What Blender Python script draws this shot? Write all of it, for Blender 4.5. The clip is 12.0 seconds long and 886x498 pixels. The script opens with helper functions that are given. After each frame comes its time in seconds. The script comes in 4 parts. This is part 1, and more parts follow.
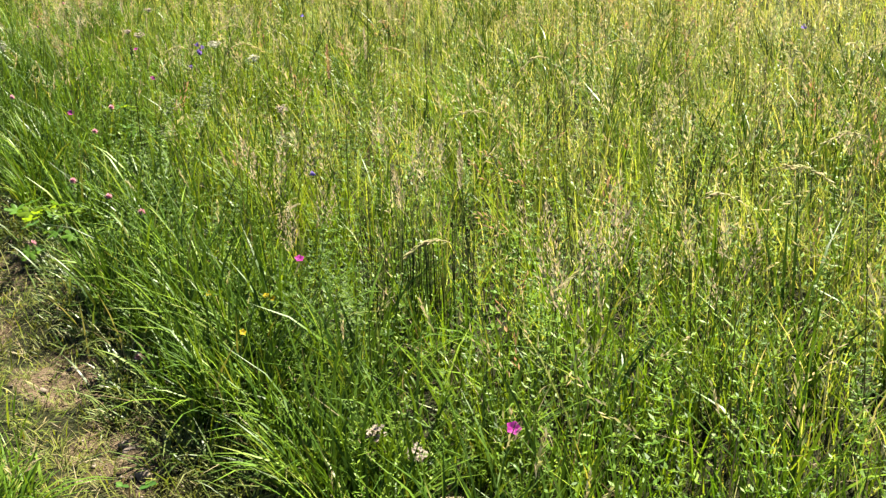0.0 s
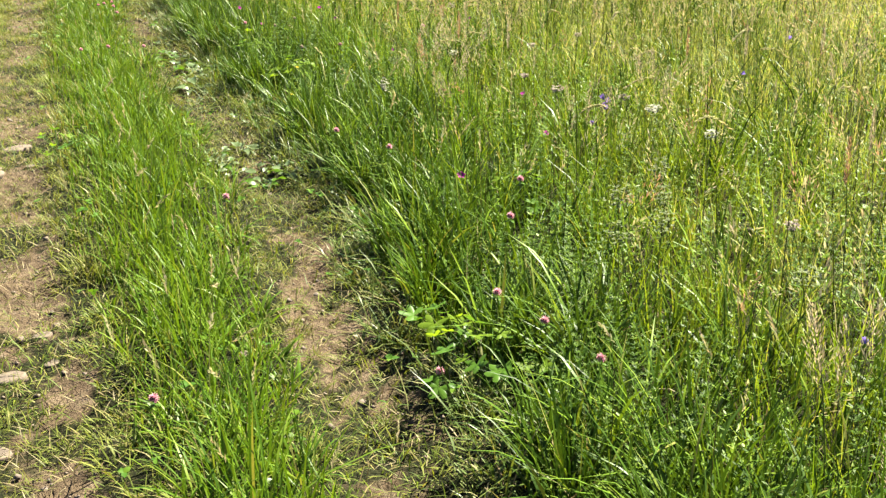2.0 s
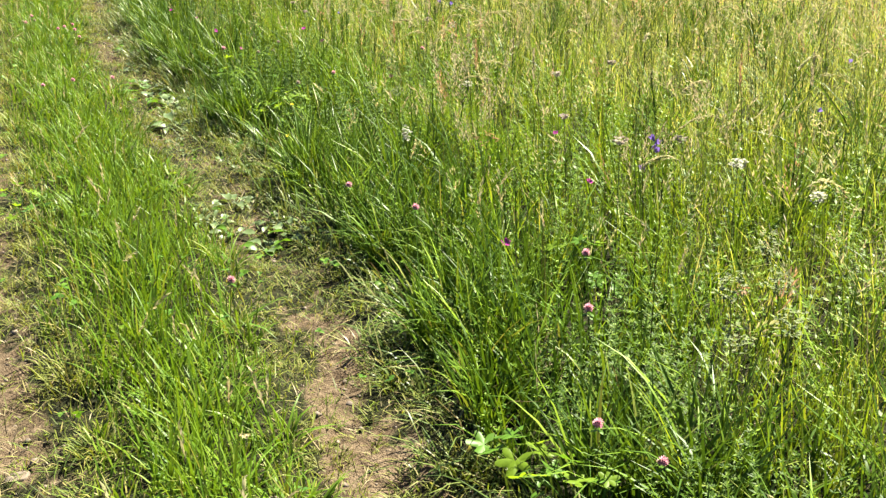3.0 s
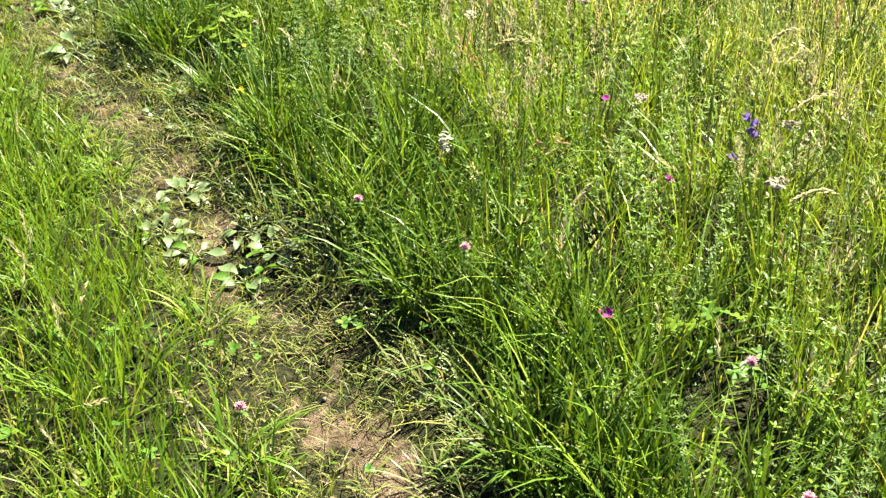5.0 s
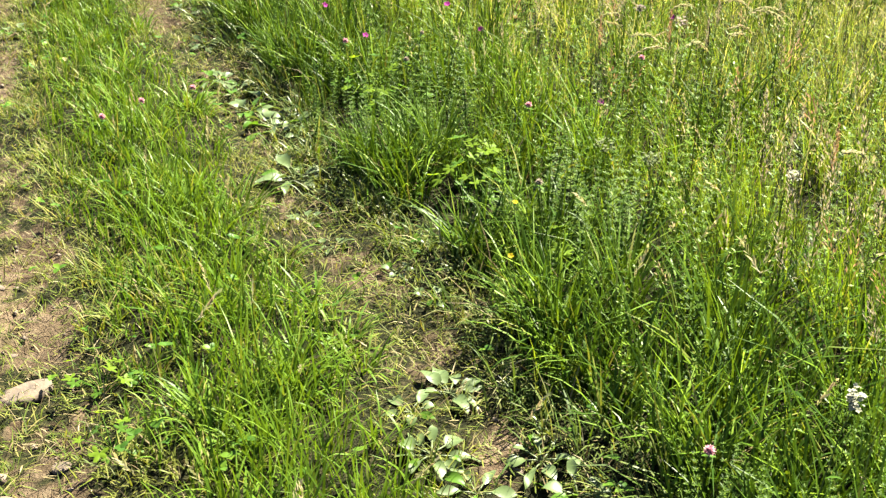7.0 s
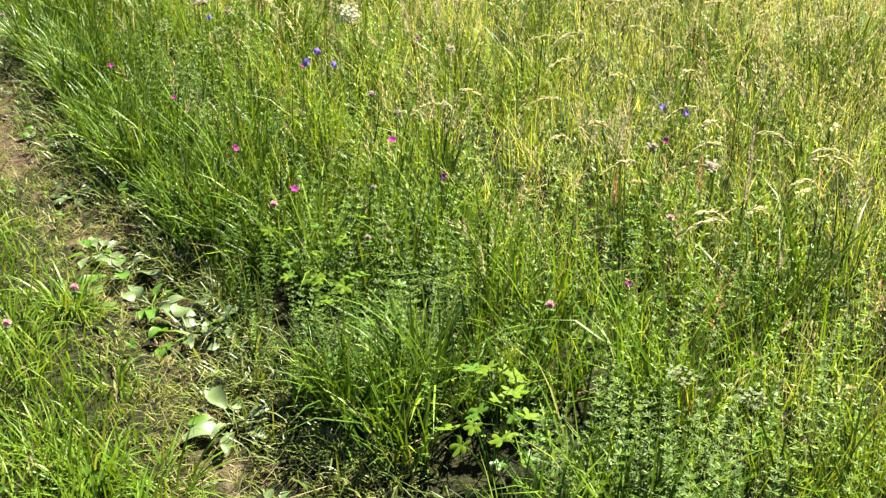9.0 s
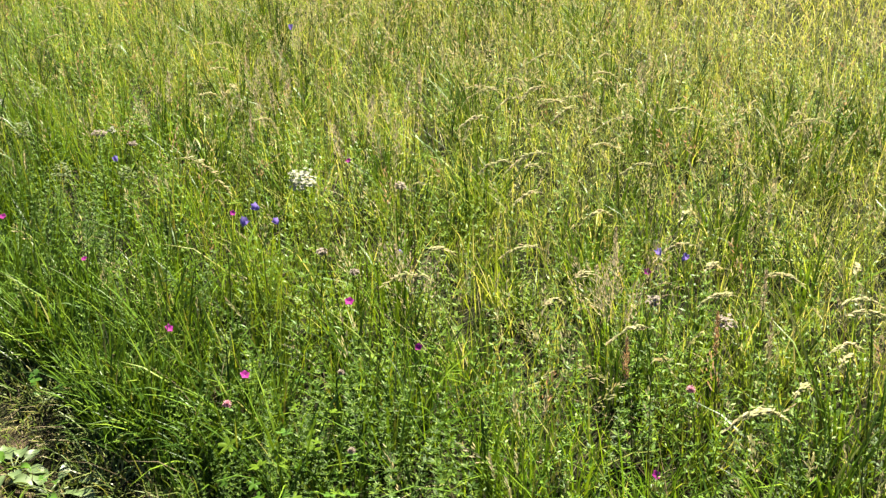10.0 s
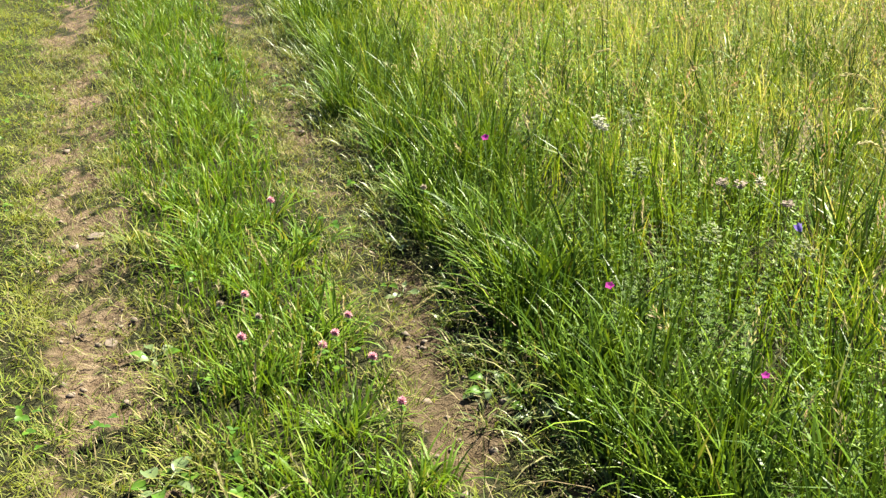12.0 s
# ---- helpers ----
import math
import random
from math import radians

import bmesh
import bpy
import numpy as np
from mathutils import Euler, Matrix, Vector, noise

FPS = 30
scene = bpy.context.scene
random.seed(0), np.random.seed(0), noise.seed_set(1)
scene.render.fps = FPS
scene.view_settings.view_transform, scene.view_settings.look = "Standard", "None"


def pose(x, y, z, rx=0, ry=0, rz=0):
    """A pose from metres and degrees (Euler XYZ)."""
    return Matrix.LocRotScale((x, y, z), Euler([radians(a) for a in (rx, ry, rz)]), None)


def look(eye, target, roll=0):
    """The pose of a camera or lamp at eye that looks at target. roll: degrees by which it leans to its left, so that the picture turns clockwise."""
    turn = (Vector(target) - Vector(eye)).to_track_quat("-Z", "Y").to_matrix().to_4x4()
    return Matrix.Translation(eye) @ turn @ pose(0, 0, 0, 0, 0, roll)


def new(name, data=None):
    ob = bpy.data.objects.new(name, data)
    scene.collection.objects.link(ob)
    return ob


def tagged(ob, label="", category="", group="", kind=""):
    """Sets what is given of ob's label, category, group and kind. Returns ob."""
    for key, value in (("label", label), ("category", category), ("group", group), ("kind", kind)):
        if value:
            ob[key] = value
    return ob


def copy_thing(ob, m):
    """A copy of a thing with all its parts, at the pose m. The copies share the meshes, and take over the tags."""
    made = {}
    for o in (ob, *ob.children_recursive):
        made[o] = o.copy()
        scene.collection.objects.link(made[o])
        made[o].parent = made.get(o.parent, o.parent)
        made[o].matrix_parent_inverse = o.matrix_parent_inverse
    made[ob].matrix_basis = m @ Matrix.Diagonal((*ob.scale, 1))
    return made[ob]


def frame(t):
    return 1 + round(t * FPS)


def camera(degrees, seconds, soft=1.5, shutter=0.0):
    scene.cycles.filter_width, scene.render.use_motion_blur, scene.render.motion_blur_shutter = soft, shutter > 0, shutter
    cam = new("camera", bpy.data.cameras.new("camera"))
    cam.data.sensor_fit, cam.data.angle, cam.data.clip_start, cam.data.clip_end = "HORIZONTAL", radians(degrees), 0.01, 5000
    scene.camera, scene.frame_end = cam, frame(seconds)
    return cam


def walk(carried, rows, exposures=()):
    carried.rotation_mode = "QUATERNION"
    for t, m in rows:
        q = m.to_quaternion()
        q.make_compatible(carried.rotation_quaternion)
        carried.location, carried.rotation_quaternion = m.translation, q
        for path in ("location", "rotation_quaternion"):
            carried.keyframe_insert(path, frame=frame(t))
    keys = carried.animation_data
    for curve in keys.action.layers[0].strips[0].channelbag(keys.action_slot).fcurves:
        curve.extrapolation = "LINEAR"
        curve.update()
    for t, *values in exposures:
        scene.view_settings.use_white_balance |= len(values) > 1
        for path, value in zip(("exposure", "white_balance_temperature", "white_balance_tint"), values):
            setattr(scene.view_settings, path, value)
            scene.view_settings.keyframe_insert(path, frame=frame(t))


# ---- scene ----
cam = camera(40.0, 12.0, soft=1.35)
PATH = [
    (0, (0.859, 0.239, 1.437), (1.606, 1.968, 0.764), -2.3),
    (0.5, (0.774, 0.405, 1.453), (1.342, 2.229, 0.861), -1.4),
    (1, (0.72, 0.757, 1.438), (1.126, 2.625, 0.85), -1.1),
    (1.5, (0.633, 1.18, 1.458), (0.967, 3.058, 0.857), -0.8),
    (2, (0.602, 1.623, 1.424), (0.955, 3.483, 0.778), -0.2),
    (2.5, (0.54, 2.011, 1.422), (0.949, 3.849, 0.748), -0.8),
    (3, (0.489, 2.405, 1.461), (0.904, 4.25, 0.809), -1.2),
    (3.2, (0.5, 2.562, 1.454), (0.902, 4.41, 0.802), -1.3),
    (4.8, (0.307, 3.695, 1.684), (0.86, 5.362, 0.727), -0.5),
    (5, (0.334, 3.792, 1.7), (0.914, 5.45, 0.744), -0.3),
    (5.5, (0.285, 3.959, 1.731), (0.88, 5.62, 0.789), -0.2),
    (6, (0.128, 4.21, 1.75), (0.647, 5.923, 0.857), -0.5),
    (6.5, (0.074, 4.462, 1.739), (0.504, 6.209, 0.865), -0.4),
    (6.7, (0.097, 4.594, 1.724), (0.505, 6.346, 0.85), -0.1),
    (8.3, (0.058, 5.656, 1.689), (0.568, 7.387, 0.825), 0.1),
    (8.5, (0.061, 5.826, 1.717), (0.613, 7.546, 0.859), 0.2),
    (9, (0.012, 6.196, 1.762), (0.678, 7.885, 0.924), -0.0),
    (9.5, (-0.079, 6.581, 1.836), (0.74, 8.203, 1.002), -0.6),
    (10, (0.013, 6.915, 1.946), (0.871, 8.538, 1.152), -1.8),
    (10.5, (-0.071, 7.135, 2.06), (0.68, 8.838, 1.33), -2.9),
    (11, (-0.214, 7.307, 2.116), (0.342, 9.108, 1.447), -2.9),
    (11.5, (-0.426, 7.824, 1.832), (-0.023, 9.663, 1.157), -1.8),
    (12, (-0.478, 8.588, 1.571), (-0.124, 10.42, 0.85), -0.7),
]
walk(cam, [(t, look(eye, target, roll)) for t, eye, target, roll in PATH], [(0, 3.12), (1.5, 3.15), (3.0, 3.28), (4.8, 3.55), (6.0, 3.5), (6.5, 3.37), (8.5, 3.4), (9.5, 3.2), (10.5, 3.08), (12, 3.15)])

# ---- light ----
SUN_AZ, SUN_EL = radians(58), radians(51)  # azimuth from +y towards +x
world = bpy.data.worlds.new("sky")
scene.world = world
world.use_nodes = True
wn = world.node_tree
sky = wn.nodes.new("ShaderNodeTexSky")
sky.sky_type, sky.sun_disc, sky.sun_elevation, sky.sun_rotation = "NISHITA", False, SUN_EL, SUN_AZ
sky.air_density, sky.dust_density = 0.45, 0.5
wn.nodes["Background"].inputs["Strength"].default_value = 0.05
wn.links.new(sky.outputs["Color"], wn.nodes["Background"].inputs["Color"])
sun = new("sun", bpy.data.lights.new("sun", "SUN"))
sun.data.energy, sun.data.angle, sun.data.color = 5.0, radians(0.5), (1.0, 0.95, 0.76)
sun_way = Vector((math.sin(SUN_AZ) * math.cos(SUN_EL), math.cos(SUN_AZ) * math.cos(SUN_EL), math.sin(SUN_EL)))
sun.matrix_world = look(sun_way * 60, (0, 0, 0))

# ---- materials ----


def nodes_of(name):
    mat = bpy.data.materials.new(name)
    mat.use_nodes = True
    nt = mat.node_tree
    return mat, nt, nt.nodes["Principled BSDF"], nt.nodes["Material Output"]


def ramp(nt, fac, stops):
    r = nt.nodes.new("ShaderNodeValToRGB")
    while len(r.color_ramp.elements) < len(stops):
        r.color_ramp.elements.new(0.5)
    for e, (at, c) in zip(r.color_ramp.elements, stops):
        e.position, e.color = at, (*c, 1)
    nt.links.new(fac, r.inputs["Fac"])
    return r.outputs["Color"]


def noise_of(nt, scale, detail=3.0, coords="Object", rough=0.55):
    tc = nt.nodes.new("ShaderNodeTexCoord")
    n = nt.nodes.new("ShaderNodeTexNoise")
    n.inputs["Scale"].default_value, n.inputs["Detail"].default_value, n.inputs["Roughness"].default_value = scale, detail, rough
    nt.links.new(tc.outputs[coords], n.inputs["Vector"])
    return n.outputs["Fac"]


def mixed(nt, fac, a, b, kind="MIX"):
    m = nt.nodes.new("ShaderNodeMix")
    m.data_type, m.blend_type = "RGBA", kind
    if isinstance(fac, float):
        m.inputs["Factor"].default_value = fac
    else:
        nt.links.new(fac, m.inputs["Factor"])
    for socket, v in ((m.inputs["A"], a), (m.inputs["B"], b)):
        if isinstance(v, tuple):
            socket.default_value = (*v, 1)
        else:
            nt.links.new(v, socket)
    return m.outputs["Result"]


def span(nt, value, a, b):
    m = nt.nodes.new("ShaderNodeMapRange")
    m.inputs["From Min"].default_value, m.inputs["From Max"].default_value = a, b
    nt.links.new(value, m.inputs["Value"])
    return m.outputs["Result"]


def leaf_mat(name, stops, patch=None, through_it=0.5, rough=0.5, gloss=0.02, patch_scale=1.1, glow=(1.25, 1.15, 0.45), amount=(0.42, 0.68)):
    """Thin plant tissue: a hue for each blade or leaf, patches over the meadow, light that passes through."""
    mat, nt, bsdf, out = nodes_of(name)
    geo = nt.nodes.new("ShaderNodeNewGeometry")
    colour = ramp(nt, geo.outputs["Random Per Island"], stops)
    if patch:
        colour = mixed(nt, span(nt, noise_of(nt, patch_scale, 4.0), *amount), colour, mixed(nt, 0.75, colour, patch))
    fleck = span(nt, noise_of(nt, 90.0, 2.0), 0.3, 0.75)
    colour = mixed(nt, fleck, mixed(nt, 0.25, colour, (0.018, 0.03, 0.007)), colour)
    nt.links.new(colour, bsdf.inputs["Base Color"])
    bsdf.inputs["Roughness"].default_value, bsdf.inputs["Specular IOR Level"].default_value = rough, gloss
    tr, mix = nt.nodes.new("ShaderNodeBsdfTranslucent"), nt.nodes.new("ShaderNodeMixShader")
    nt.links.new(mixed(nt, 1.0, colour, glow, "MULTIPLY"), tr.inputs["Color"])
    mix.inputs["Fac"].default_value = through_it
    nt.links.new(bsdf.outputs["BSDF"], mix.inputs[1])
    nt.links.new(tr.outputs["BSDF"], mix.inputs[2])
    nt.links.new(mix.outputs["Shader"], out.inputs["Surface"])
    return mat


GREEN = leaf_mat("meadow_green", [(0.0, (0.03, 0.072, 0.006)), (0.3, (0.07, 0.135, 0.009)), (0.7, (0.12, 0.19, 0.013)), (0.93, (0.165, 0.22, 0.02)), (1.0, (0.24, 0.21, 0.065))], (0.14, 0.17, 0.016), through_it=0.32, rough=0.4, gloss=0.06)
DRY = leaf_mat("far_meadow_green", [(0.0, (0.06, 0.105, 0.014)), (0.25, (0.16, 0.215, 0.032)), (0.6, (0.255, 0.295, 0.055)), (0.85, (0.34, 0.315, 0.12)), (1.0, (0.42, 0.35, 0.21))], (0.26, 0.255, 0.08), through_it=0.36, patch_scale=0.6, glow=(1.15, 1.1, 0.5), gloss=0.05)
# Edge grass: the shade between its blades is put into the darker greens.
SHADED_GREEN = leaf_mat("shaded_edge_green", [(0.0, (0.012, 0.03, 0.003)), (0.4, (0.029, 0.06, 0.005)), (0.7, (0.062, 0.11, 0.008)), (0.92, (0.12, 0.18, 0.013)), (1.0, (0.15, 0.135, 0.045))], (0.05, 0.09, 0.012), through_it=0.2, rough=0.38, gloss=0.055, patch_scale=3.0)
LUSH = leaf_mat("strip_green", [(0.0, (0.028, 0.065, 0.006)), (0.5, (0.065, 0.12, 0.009)), (0.88, (0.105, 0.155, 0.013)), (1.0, (0.17, 0.145, 0.05))], (0.07, 0.12, 0.011), through_it=0.32, rough=0.4, gloss=0.07)
TURF = leaf_mat("turf_green", [(0.0, (0.04, 0.075, 0.008)), (0.4, (0.085, 0.125, 0.013)), (0.72, (0.135, 0.155, 0.024)), (0.9, (0.17, 0.16, 0.035)), (1.0, (0.21, 0.175, 0.07))], (0.14, 0.15, 0.02), through_it=0.35, gloss=0.05)
STRAW = leaf_mat("dead_grass", [(0.0, (0.035, 0.024, 0.014)), (0.2, (0.07, 0.048, 0.026)), (0.5, (0.125, 0.093, 0.048)), (0.8, (0.175, 0.14, 0.075)), (1.0, (0.25, 0.21, 0.13))], through_it=0.2, rough=0.55, gloss=0.06, glow=(1.0, 0.9, 0.7))
CULM = leaf_mat("culm", [(0.0, (0.025, 0.048, 0.01)), (0.4, (0.05, 0.076, 0.014)), (0.7, (0.085, 0.095, 0.026)), (1.0, (0.125, 0.1, 0.045))], through_it=0.2, gloss=0.06)
SEED = leaf_mat("seed_head", [(0.0, (0.144, 0.155, 0.06)), (0.35, (0.23, 0.222, 0.11)), (0.7, (0.3, 0.264, 0.15)), (0.88, (0.276, 0.198, 0.12)), (1.0, (0.36, 0.324, 0.216))], through_it=0.4, rough=0.6, glow=(1.05, 1.0, 0.75))
RUST = leaf_mat("rust_seed_head", [(0.0, (0.18, 0.105, 0.06)), (0.5, (0.24, 0.15, 0.085)), (1.0, (0.3, 0.21, 0.13))], through_it=0.4, rough=0.6, glow=(1.05, 0.9, 0.7))
HERB = leaf_mat("fine_herb", [(0.0, (0.016, 0.035, 0.005)), (0.5, (0.032, 0.06, 0.007)), (0.85, (0.056, 0.09, 0.01)), (1.0, (0.1, 0.14, 0.016))], through_it=0.2, rough=0.5, gloss=0.05, glow=(1.2, 1.15, 0.5))
LEAFY = leaf_mat("herb_leaf", [(0.0, (0.032, 0.07, 0.008)), (0.6, (0.07, 0.13, 0.012)), (1.0, (0.135, 0.195, 0.02))], (0.09, 0.12, 0.018), through_it=0.3, rough=0.42, gloss=0.05)
# Fringe green is greyed to carry the pale glints on the arching blades.
FRINGE = leaf_mat("fringe_grass", [(0.0, (0.03, 0.055, 0.012)), (0.4, (0.065, 0.095, 0.02)), (0.8, (0.105, 0.125, 0.034)), (1.0, (0.17, 0.155, 0.075))], through_it=0.3, rough=0.36, gloss=0.1)
TRODDEN = leaf_mat("trodden_grass", [(0.0, (0.034, 0.055, 0.009)), (0.4, (0.078, 0.106, 0.016)), (0.75, (0.128, 0.142, 0.026)), (0.92, (0.16, 0.142, 0.044)), (1.0, (0.21, 0.17, 0.08))], (0.105, 0.105, 0.025), through_it=0.3, gloss=0.07)
BROAD = leaf_mat("broad_leaf", [(0.0, (0.03, 0.075, 0.01)), (0.5, (0.05, 0.11, 0.013)), (1.0, (0.09, 0.15, 0.014))], through_it=0.42, rough=0.38, gloss=0.07)
# Plantain: part of the leaves' grey glare is mixed into the green itself.
PLANTAIN = leaf_mat("plantain_leaf", [(0.0, (0.04, 0.068, 0.02)), (0.5, (0.065, 0.095, 0.032)), (1.0, (0.1, 0.122, 0.055))], through_it=0.25, rough=0.42, gloss=0.22)
BRIGHT = leaf_mat("young_leaf", [(0.0, (0.075, 0.14, 0.012)), (1.0, (0.13, 0.19, 0.016))], through_it=0.55, rough=0.4, gloss=0.05)
MAGENTA = leaf_mat("magenta_petal", [(0.0, (0.196, 0.0107, 0.143)), (1.0, (0.257, 0.025, 0.185))], through_it=0.4, glow=(1.1, 0.8, 1.0))
PINK = leaf_mat("clover_floret", [(0.0, (0.34, 0.13, 0.19)), (0.6, (0.44, 0.22, 0.27)), (1.0, (0.5, 0.34, 0.34))], through_it=0.4, glow=(1.1, 0.9, 0.95))
BLUE = leaf_mat("bell_petal", [(0.0, (0.102, 0.075, 0.246)), (1.0, (0.162, 0.123, 0.3))], through_it=0.45, glow=(1.0, 0.9, 1.1))
PURPLE = leaf_mat("purple_petal", [(0.0, (0.078, 0.048, 0.18)), (1.0, (0.144, 0.096, 0.252))], through_it=0.4, glow=(1.0, 0.9, 1.1))
CREAM = leaf_mat("cream_floret", [(0.0, (0.25, 0.243, 0.172)), (1.0, (0.3, 0.293, 0.25))], through_it=0.35, rough=0.6, glow=(1.0, 1.0, 0.92))
PALE = leaf_mat("faded_floret", [(0.0, (0.196, 0.164, 0.128)), (0.6, (0.236, 0.2, 0.164)), (1.0, (0.221, 0.15, 0.157))], through_it=0.35, rough=0.6, glow=(1.0, 0.95, 0.85))
YELLOW = leaf_mat("yellow_petal", [(0.0, (0.286, 0.196, 0.00714)), (1.0, (0.304, 0.236, 0.0143))], through_it=0.35, glow=(1.05, 1.0, 0.5))
FROTH = leaf_mat("greenish_floret", [(0.0, (0.084, 0.108, 0.042)), (1.0, (0.162, 0.174, 0.102))], through_it=0.35, rough=0.6, glow=(1.0, 1.0, 0.8))
FEATHER = leaf_mat("feathery_seed_head", [(0.0, (0.2, 0.165, 0.1)), (0.5, (0.27, 0.225, 0.15)), (1.0, (0.32, 0.285, 0.205))], through_it=0.4, rough=0.6, glow=(1.05, 0.95, 0.8))


def ground_mat():
    mat, nt, bsdf, out = nodes_of("earth_and_shaded_thatch")
    wear = nt.nodes.new("ShaderNodeAttribute")
    wear.attribute_name = "wear"
    grain, lumps, wide = noise_of(nt, 160.0, 5.0), noise_of(nt, 22.0, 6.0), noise_of(nt, 2.3, 4.0)
    soil = ramp(nt, lumps, [(0.30, (0.016, 0.011, 0.007)), (0.44, (0.046, 0.032, 0.02)), (0.58, (0.086, 0.063, 0.041)), (0.76, (0.13, 0.1, 0.07))])
    soil = mixed(nt, span(nt, grain, 0.35, 0.7), mixed(nt, 0.4, soil, (0.06, 0.038, 0.025)), soil)
    soil = mixed(nt, span(nt, wide, 0.4, 0.7), soil, mixed(nt, 0.45, soil, (0.115, 0.084, 0.053)))
    damp = nt.nodes.new("ShaderNodeAttribute")
    damp.attribute_name = "damp"
    soil = mixed(nt, damp.outputs["Fac"], soil, mixed(nt, 0.6, soil, (0.03, 0.022, 0.012)))
    # Thatch is coloured near black: the shade under the grass is painted in.
    shaded_thatch = ramp(nt, noise_of(nt, 70.0, 5.0), [(0.3, (0.0036, 0.0042, 0.0018)), (0.5, (0.0108, 0.012, 0.0048)), (0.68, (0.0288, 0.0264, 0.0108))])
    sward = nt.nodes.new("ShaderNodeAttribute")
    sward.attribute_name = "sward"
    far_grass = ramp(nt, noise_of(nt, 14.0, 7.0, rough=0.75), [(0.32, (0.009, 0.015, 0.003)), (0.48, (0.026, 0.036, 0.006)), (0.62, (0.048, 0.054, 0.011)), (0.75, (0.075, 0.07, 0.022))])
    far_grass = mixed(nt, span(nt, wide, 0.4, 0.65), far_grass, mixed(nt, 0.5, far_grass, (0.06, 0.055, 0.016)))
    shaded_thatch = mixed(nt, sward.outputs["Fac"], shaded_thatch, far_grass)
    edge = nt.nodes.new("ShaderNodeMath")
    edge.operation = "ADD"
    nt.links.new(wear.outputs["Fac"], edge.inputs[0])
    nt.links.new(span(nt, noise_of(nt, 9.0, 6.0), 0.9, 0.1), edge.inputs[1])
    nt.links.new(mixed(nt, span(nt, edge.outputs[0], 0.75, 1.05), shaded_thatch, soil), bsdf.inputs["Base Color"])
    bsdf.inputs["Roughness"].default_value, bsdf.inputs["Specular IOR Level"].default_value = 0.95, 0.05
    bump = nt.nodes.new("ShaderNodeBump")
    bump.inputs["Strength"].default_value, bump.inputs["Distance"].default_value = 1.0, 0.045
    nt.links.new(mixed(nt, 0.3, lumps, grain), bump.inputs["Height"])
    nt.links.new(bump.outputs["Normal"], bsdf.inputs["Normal"])
    return mat


def stone_mat(name, dark, light):
    mat, nt, bsdf, out = nodes_of(name)
    geo = nt.nodes.new("ShaderNodeNewGeometry")
    c = ramp(nt, noise_of(nt, 28.0, 6.0), [(0.3, dark), (0.55, light), (0.75, tuple(min(1, v * 1.2) for v in light))])
    c = mixed(nt, span(nt, geo.outputs["Random Per Island"], 0.0, 1.0), c, mixed(nt, 0.5, c, dark))
    nt.links.new(c, bsdf.inputs["Base Color"])
    bsdf.inputs["Roughness"].default_value = 0.85
    bump = nt.nodes.new("ShaderNodeBump")
    bump.inputs["Strength"].default_value, bump.inputs["Distance"].default_value = 0.6, 0.006
    nt.links.new(noise_of(nt, 75.0, 5.0), bump.inputs["Height"])
    nt.links.new(bump.outputs["Normal"], bsdf.inputs["Normal"])
    return mat


EARTH = ground_mat()
CLOD = stone_mat("earth_clod", (0.033, 0.0216, 0.0144), (0.096, 0.069, 0.048))
STONE = stone_mat("sandstone", (0.034, 0.023, 0.015), (0.08, 0.056, 0.036))
BARK = stone_mat("bark", (0.036, 0.027, 0.018), (0.102, 0.078, 0.054))
DARKCULM = leaf_mat("dark_culm", [(0.0, (0.0132, 0.0192, 0.0072)), (0.6, (0.024, 0.03, 0.0108)), (1.0, (0.045, 0.036, 0.018))], through_it=0.1)
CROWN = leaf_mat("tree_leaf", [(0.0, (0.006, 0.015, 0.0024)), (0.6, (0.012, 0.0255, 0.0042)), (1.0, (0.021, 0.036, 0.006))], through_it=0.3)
# Shrub leaves are near black, with the wood's deep shade in their colour.
SHADED_SHRUB = leaf_mat("shaded_shrub_leaf", [(0.0, (0.0036, 0.009, 0.0018)), (1.0, (0.0105, 0.0195, 0.0045))], through_it=0.2)

# ---- mesh helpers ----
rng = np.random.default_rng(7)


def tri_mesh(name, verts, tris, material, smooth=True):
    me = bpy.data.meshes.new(name)
    verts, tris = np.ascontiguousarray(verts, np.float32), np.ascontiguousarray(tris, np.int32)
    me.vertices.add(len(verts))
    me.vertices.foreach_set("co", verts.ravel())
    me.loops.add(tris.size)
    me.loops.foreach_set("vertex_index", tris.ravel())
    me.polygons.add(len(tris))
    me.polygons.foreach_set("loop_start", np.arange(0, tris.size, 3, dtype=np.int32))
    me.polygons.foreach_set("use_smooth", np.full(len(tris), smooth))
    me.materials.append(material)
    me.update(calc_edges=True)
    return me


def joined(pieces):
    """One (verts, tris) out of many."""
    vs, ts, n = [], [], 0
    for v, t in pieces:
        vs.append(v)
        ts.append(np.asarray(t) + n)
        n += len(v)
    return np.concatenate(vs), np.concatenate(ts)


def stuff(name, shape, material, label, category):
    return tagged(new(name, tri_mesh(name, *shape, material)), label, category, kind="stuff")


def part(name, shape, material, parent, label=""):
    ob = new(name, tri_mesh(name, *shape, material))
    ob.parent = parent
    return tagged(ob, label)


